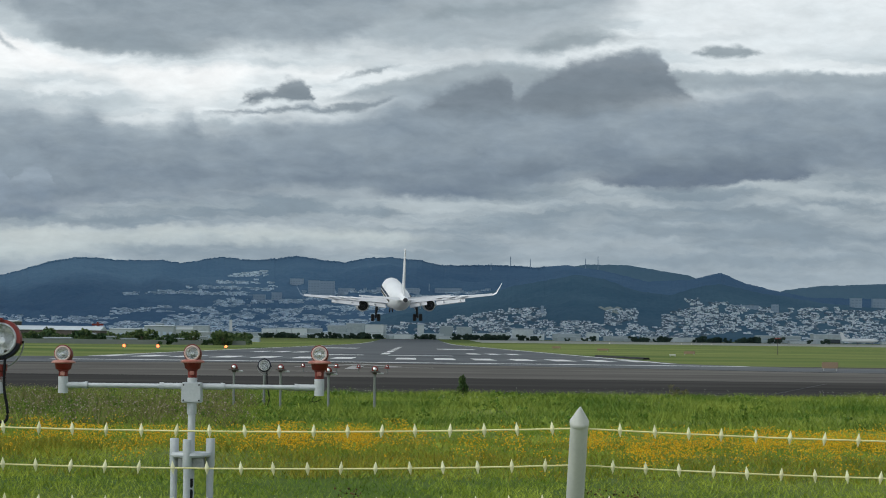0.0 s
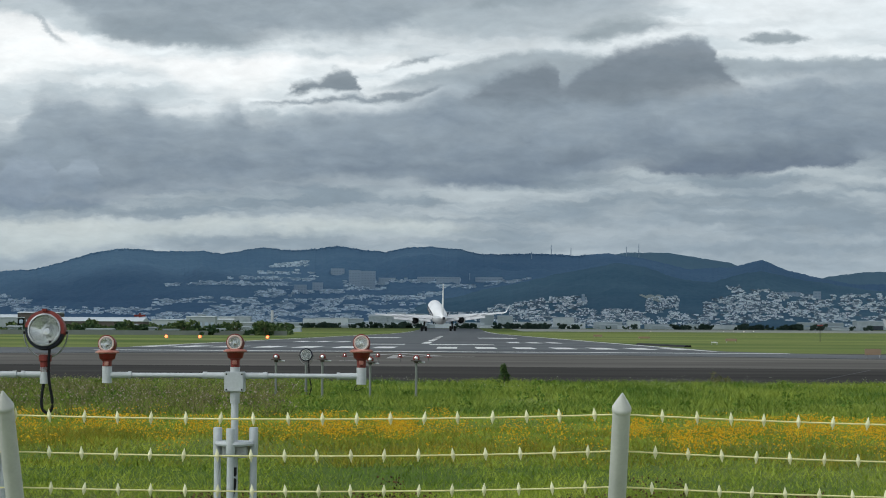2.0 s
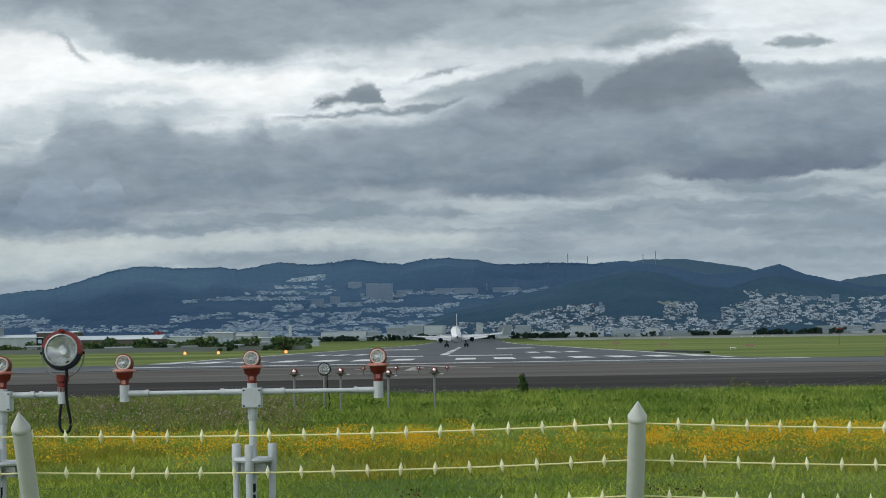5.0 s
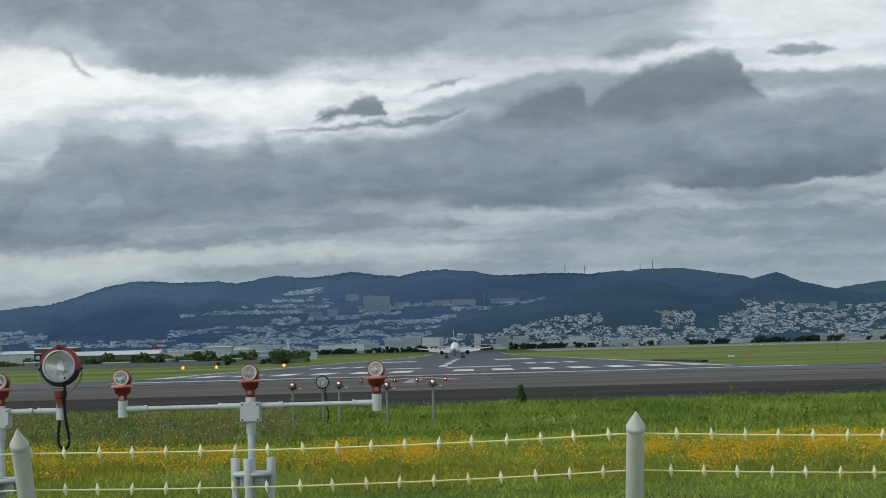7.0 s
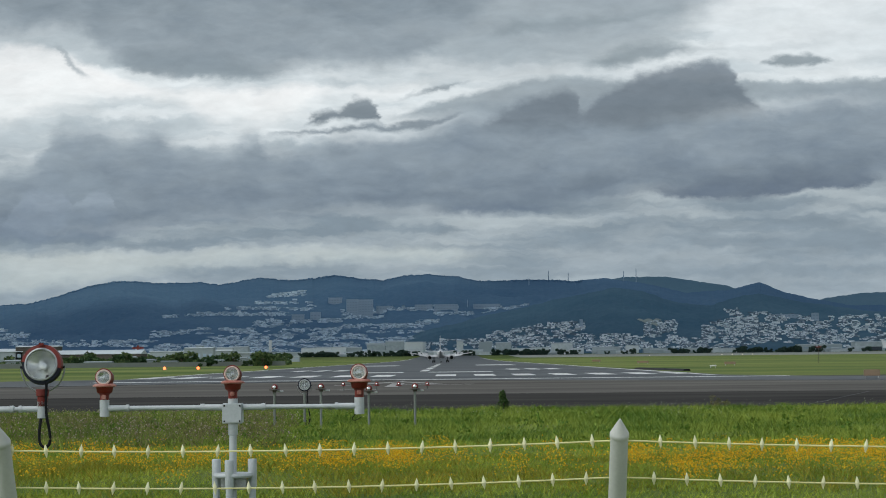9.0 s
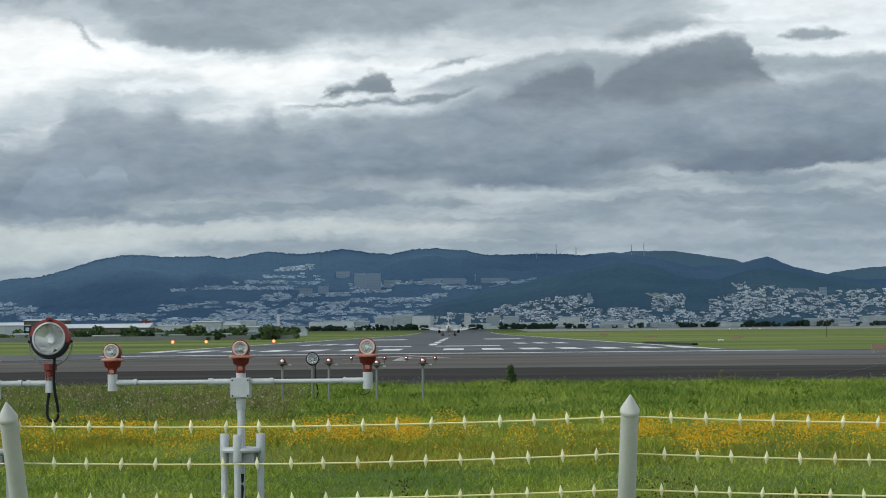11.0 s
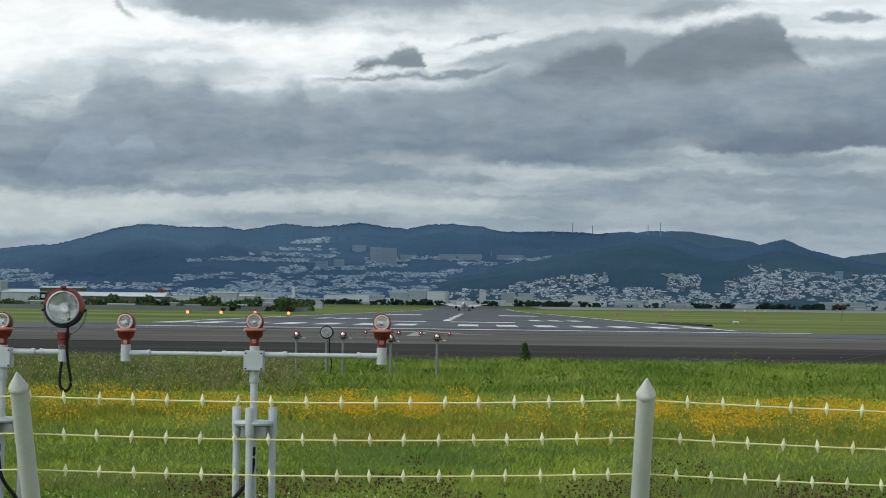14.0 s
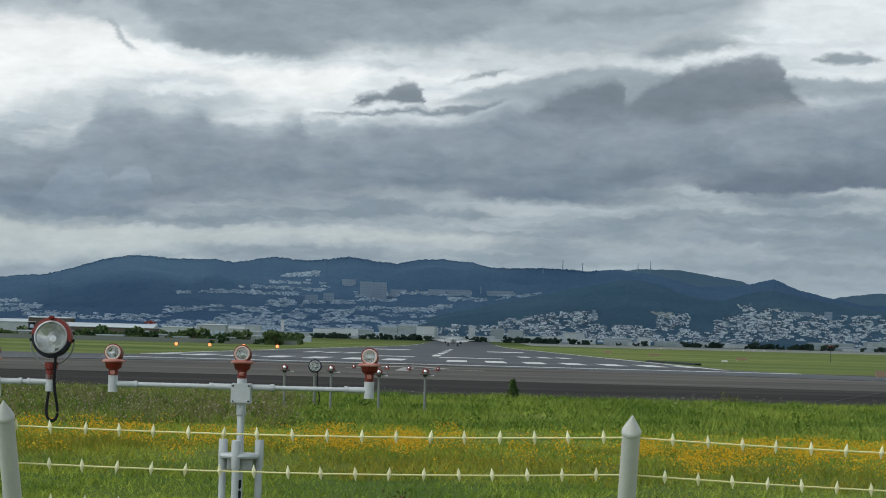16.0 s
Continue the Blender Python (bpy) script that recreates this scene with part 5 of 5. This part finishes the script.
def build_trees():
    kinds = [make_tree(3.4, 4.5), make_tree(4.2, 5.5, foliage="bushleaf"), make_tree(2.6, 5.0), make_tree(2.4, 6.0, foliage="bushleaf")]
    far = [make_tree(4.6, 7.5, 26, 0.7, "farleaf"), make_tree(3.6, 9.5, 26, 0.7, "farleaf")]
    spots = [(rng.uniform(-0.262, -0.088), rng.uniform(620, 800)) for _ in range(155)]
    # dark clumps beyond the far end: bearing and half width (3300 to one), count, distance
    for u, w, n, d in ((-236, 11, 6, 2075), (-214, 6, 3, 2075), (-149, 9, 4, 2075), (-106, 16, 8, 2080), (-71, 17, 8, 2080), (117, 22, 11, 2090), (556, 54, 30, 2100), (395, 10, 5, 2090), (442, 12, 7, 2090), (26, 10, 4, 2080), (153, 12, 5, 2080), (-300, 50, 8, 2070), (-180, 120, 14, 2068), (60, 100, 10, 2076), (300, 150, 10, 2080), (700, 90, 6, 2080), (-420, 40, 8, 2070)):
        spots += [((u + rng.uniform(-w, w)) / 3300, d - 22 + rng.uniform(-6, 6)) for _ in range(n)]
    used = set()
    for i, (u, y) in enumerate(spots):
        s = rng.uniform(0.9, 1.6) if y > 1000 else rng.uniform(0.7, 1.4)
        m = pose(u * y, y, rise(y) - 0.1, 0, 0, rng.uniform(0, 360))
        k = far[i % 2] if y > 1000 else kinds[i % 4]
        if k.name not in used:
            used.add(k.name)
            k.matrix_basis = m
            k.scale = (s, s, s)
        else:
            copy_thing(k, m).scale = (s, s, s)
    for leaf, seed in (("leaf", 0.0), ("bushleaf", 4.0)):
        bm = B()
        for _ in range(330):
            y = rng.uniform(645, 800)
            x = rng.uniform(-0.265, -0.088) * y
            if wob(x, y, 14, seed) > -0.15:
                leaf_cloud(bm, [(x, y, rng.uniform(0.5, 1.9))], rng.uniform(0.9, 1.8), 16, 0.4)
        tagged(part("bushes", bm, leaf, None), "tangled green bushes behind the airfield wall", "bushes", "", "stuff")
    raw("airfield_wall", *wall_strip(-0.27, -0.09, 600, 640, 1.5), "wallgrey", "structure", "dull grey fence wall before the trees", "wall")


def wall_strip(u0, u1, y0, y1, h):
    a, b = (u0 * y0, y0), (u1 * y1, y1)
    vs = [(x, y + d, z) for (x, y) in (a, b) for d in (0, 0.4) for z in (rise(y), h + rise(y))]
    fs = [(0, 1, 5, 4), (2, 6, 7, 3), (1, 3, 7, 5), (0, 2, 3, 1), (4, 5, 7, 6)]
    return vs, fs


# ---------------------------------------------------------------- grass and flowers
def blades(name, count, y0, y1, h0, h1, w0, w1, material, label, keep=None, spread=0.262, xr=None, category="grass"):
    y = np.sqrt(rng.uniform(y0 ** 2, y1 ** 2, count))
    x = rng.uniform(-1, 1, count) * y * spread if xr is None else rng.uniform(xr[0], xr[1], count)
    per = 14
    c = rng.integers(0, max(count // per, 1), count)
    spread_c = (0.05 + 0.0022 * (y0 + y1) / 2) * (1.0 + rng.uniform(0, 1, count))
    x, y = x[c] + rng.normal(size=count) * spread_c, y[c] + rng.normal(size=count) * spread_c
    tuft = rng.uniform(0.45, 1.35, count)[c]
    y = np.clip(y, y0, 72.2)
    f = np.ones(count)
    if keep:
        f = np.array([keep(a, b) for a, b in zip(x, y)])
        sel = f > rng.uniform(0, 1, count)
        x, y, f, tuft = x[sel], y[sel], f[sel], tuft[sel]
    n = len(x)
    h = tuft * rng.uniform(h0, h1, n) * (0.6 + 0.4 * np.clip(f, 0, 1))
    w = rng.uniform(w0, w1, n)
    ang, lean, la = rng.uniform(0, math.pi, n), rng.uniform(0.3, 1.5, n) * h, rng.uniform(0, 2 * math.pi, n)
    v = np.zeros((n, 3, 3))
    z = np.interp(y, [12, 16, 24, 33], [0.0, -0.4, -0.4, 0.0]) - 0.02
    v[:, 0] = np.stack([x - np.cos(ang) * w / 2, y - np.sin(ang) * w / 2, z], 1)
    v[:, 1] = np.stack([x + np.cos(ang) * w / 2, y + np.sin(ang) * w / 2, z], 1)
    v[:, 2] = np.stack([x + np.cos(la) * lean, y + np.sin(la) * lean, z + h], 1)
    me = bpy.data.meshes.new(name)
    me.vertices.add(3 * n)
    me.vertices.foreach_set("co", v.reshape(-1))
    me.loops.add(3 * n)
    me.loops.foreach_set("vertex_index", np.arange(3 * n, dtype=np.int32))
    me.polygons.add(n)
    me.polygons.foreach_set("loop_start", np.arange(0, 3 * n, 3, dtype=np.int32))
    me.update(calc_edges=True)
    me.materials.append(M[material])
    return tagged(new(name, me), label, category, "", "stuff")


OCT_V = np.array([(1, 0, 0), (-1, 0, 0), (0, 1, 0), (0, -1, 0), (0, 0, 0.7), (0, 0, -0.7)], float)
OCT_F = [(0, 2, 4), (2, 1, 4), (1, 3, 4), (3, 0, 4), (2, 0, 5), (1, 2, 5), (3, 1, 5), (0, 3, 5)]


def heads(name, pts, r0, r1, material, label, category="flowers"):
    vs, fs = [], []
    for p in pts:
        k = len(vs)
        r = rng.uniform(r0, r1)
        t = Euler(rng.uniform(0, 3, 3)).to_matrix()
        p = (p[0], p[1], p[2] + gz(p[1]))
        vs += [tuple(Vector(p) + r * (t @ Vector(o))) for o in OCT_V]
        fs += [tuple(k + i for i in f) for f in OCT_F]
    return raw(name, vs, fs, material, "stuff", label, category)


def build_grass():
    patch = lambda x, y, s, seed: 0.5 + 0.9 * wob(x, y, s, seed)
    blades("grass_near", 300000, 15.5, 27, 0.03, 0.095, 0.006, 0.014, "grass", "short green meadow grass", lambda x, y: 0.75 + 0.4 * wob(x, y, 1.2, 3.0))
    blades("grass_lush", 90000, 16, 22, 0.2, 0.5, 0.006, 0.012, "lush", "lush long green grass by the fence", lambda x, y: 1.0 if (patch(x, y, 1.6, 9.0) > 0.66 or -1.6 < x < 0.0) and y < 20.6 + wob(x, 1, 2.0, 5.0) else 0.0)
    blades("grass_middle", 280000, 26, 46, 0.04, 0.13, 0.009, 0.022, "grass", "mown yellow-green meadow grass", lambda x, y: 0.7 + 0.5 * wob(x, y, 2.5, 6.0))
    blades("grass_flower_stems", 42000, 29.5, 38, 0.1, 0.28, 0.008, 0.016, "stem", "thin stems among the flowers", lambda x, y: patch(x, y, 3, 2.0))
    blades("grass_far", 290000, 44, 72.5, 0.06, 0.3, 0.014, 0.036, "tall", "tall bright green grass before the asphalt", lambda x, y: 0.55 + 0.6 * wob(x, y, 3.5, 4.0))
    blades("weeds", 34000, 43, 66, 0.15, 0.45, 0.012, 0.028, "olive", "brownish seeding weeds patch", lambda x, y: 1.0 if x < -4.5 - 0.03 * (y - 43) + 1.5 * wob(x, y, 3, 1.0) else 0.0, category="weeds")
    ys = []
    for _ in range(150000):
        y = math.sqrt(rng.uniform(28 ** 2, 39.5 ** 2))
        x = rng.uniform(-0.26, 0.26) * y
        edge = 1 - abs(y - 33.0) / 5.6
        if patch(x, y, 3.0, 12.0) * 0.6 + patch(x, y, 0.7, 2.0) * 1.2 + edge * 1.0 - 1.68 > rng.uniform(0, 0.7):
            ys.append((x, y, rng.uniform(0.22, 0.5)))
    heads("yellow_flowers", ys, 0.006, 0.019, "yellow", "band of yellow coreopsis flowers in the grass")
    th, st = [], []
    for _ in range(16000):
        y = rng.uniform(20.5, 25.5)
        x = rng.uniform(-0.26, 0.26) * y
        if patch(x, y, 1.8, 7.0) > 0.52 + 0.14 * abs(y - 22.4):
            th.append((x, y, rng.uniform(0.06, 0.42)))
    heads("clover_heads", th, 0.008, 0.022, "thistle", "faded brown clover heads in the grass")
    blades("clover_stems", 7000, 20.5, 25.5, 0.12, 0.45, 0.006, 0.012, "olive", "dry stems of faded clover", lambda x, y: 1.0 if patch(x, y, 1.4, 7.0) > 0.58 else 0.0, category="weeds")
    wf = []
    for _ in range(1500):
        y = rng.uniform(17, 21)
        x = rng.uniform(-0.25, -0.02) * y
        if patch(x, y, 1.0, 21.0) > 0.6:
            wf.append((x, y, rng.uniform(0.2, 0.4)))
    for _ in range(1500):
        y = rng.uniform(60, 72)
        x = rng.uniform(-0.1, 0.26) * y
        if patch(x, y, 3.0, 31.0) > 0.6:
            wf.append((x, y, rng.uniform(0.12, 0.34)))
    pink = []
    for _ in range(5000):
        y = rng.uniform(43, 66)
        x = rng.uniform(-0.262, 0.0) * y
        if x < -4.2 - 0.03 * (y - 43) + 1.5 * wob(x, y, 3, 1.0) and patch(x, y, 1.5, 17.0) > 0.4:
            pink.append((x, y, rng.uniform(0.12, 0.42)))
    heads("pale_clover_heads", pink, 0.012, 0.03, "pinkhead", "pale pinkish clover heads among weeds")
    bm = B()
    for _ in range(1500):
        y = rng.uniform(17, 22.6)
        x = rng.uniform(-0.26, 0.26) * y
        if patch(x, y, 1.5, 27.0) > 0.36 and not -1.6 < x + 0.3 * wob(y, x, 1, 2) < 0.0:
            leaf_cloud(bm, [(x, y, gz(y) + rng.uniform(0.04, 0.14))], rng.uniform(0.08, 0.18), 40, 0.024)
    tagged(part("fence_weeds", bm, "weedleaf", None), "dark green leafy weeds behind the fence", "weeds", "", "stuff")
    bm = B()
    for _ in range(170):
        y = rng.uniform(44, 68)
        x = rng.uniform(-0.26, 0.26) * y
        if patch(x, y, 4.0, 23.0) > 0.42:
            leaf_cloud(bm, [(x, y, rng.uniform(0.1, 0.24))], rng.uniform(0.12, 0.26), 34, 0.04)
    tagged(part("broad_weeds", bm, "weedleaf", None), "dark green broad-leaved weed clumps", "weeds", "", "stuff")
    heads("white_flowers", wf, 0.006, 0.013, "whitefl", "tiny white wild flowers in the grass")
    shrub = thing("shrub", pose(1.82, 69, 0) @ Matrix.Scale(0.85, 4), "small dark green shrub beside the asphalt", "shrub")
    part("stem", tube(B(), (0, 0, 0), (0.05, 0, 0.5), 0.03, 0.015, n=6), "bark", shrub)
    bm = B()
    leaf_cloud(bm, [(rng.uniform(-0.3, 0.3) * (1.05 - h), rng.uniform(-0.2, 0.2), h) for h in np.linspace(0.12, 0.86, 15)], 0.13, 46, 0.045)
    part("foliage", bm, "shrubleaf", shrub)
    dry = thing("dry_weed", pose(10.1, 71, 0), "dry olive weed clump by the asphalt", "weed")
    bm = B()
    leaf_cloud(bm, [(rng.uniform(-0.35, 0.35), rng.uniform(-0.2, 0.2), rng.uniform(0.1, 0.45)) for _ in range(8)], 0.14, 30, 0.03)
    part("foliage", bm, "olive", dry)


build_ground()
build_hills()
deck = build_clouds()
build_pavement()
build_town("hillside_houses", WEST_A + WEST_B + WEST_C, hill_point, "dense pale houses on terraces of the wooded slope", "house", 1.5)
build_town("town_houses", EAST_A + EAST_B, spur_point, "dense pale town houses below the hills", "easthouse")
build_buildings()
build_trees()
build_airfield()
build_dark_strip()
build_approach_lights()
build_fence()
build_grass()
airliner = build_airliner()


def motions():
    walk(deck, [(t, pose(3.7 * (t - 8), 0, 2.05)) for t in (0.0, 8.0, 16.0)])
    rows = [
        (0.0, -2.46, 264, 5.3, 6.0, 4.0), (0.75, -2.8, 309, 3.95, 6.0, 4.0), (1.5, -3.13, 355, 2.84, 6.2, 4.0), (2.5, -3.7, 414, 1.9, 6.2, 3.5), (3.5, -4.2, 474, 1.25, 5.0, 2.8),
        (5.0, -5.0, 563, 0.75, 4.8, 1.5), (6.2, -5.7, 634, 0.45, 4.2, 0.5), (7.0, -6.0, 682, 0.45, 3.5, 0.0), (8.0, -5.7, 741, 0.45, 1.5, 0.0), (9.0, -5.4, 800, 0.45, 0.0, 0.0),
        (11.5, -6.1, 940, 0.45, 0.0, 0.0), (14.0, -6.6, 1072, 0.45, 0.0, 0.0), (16.0, -7.4, 1170, 0.45, 0.0, 0.0),
    ]
    walk(airliner, [(t, pose(x, y, z + (0.05 + rise_line(y) if t > 5 else 0.05 * t / 5), p, -1.0 if t < 6 else 0, h)) for t, x, y, z, p, h in rows])
    for ob, at, side in SPOILERS:
        walk(ob, [(t, pose(*at, a, side * -4.0, side * 30.0)) for t, a in ((0.0, 4.0), (6.4, 4.0), (7.2, -48.0), (16.0, -48.0))])
    for ob, x in SLEEVES:
        walk(ob, [(t, pose(x, 2.4 + d, 1.72, 90, 0, 0)) for t, d in ((0.0, 0.0), (7.4, 0.0), (8.4, -0.6), (16.0, -0.6))])


motions()
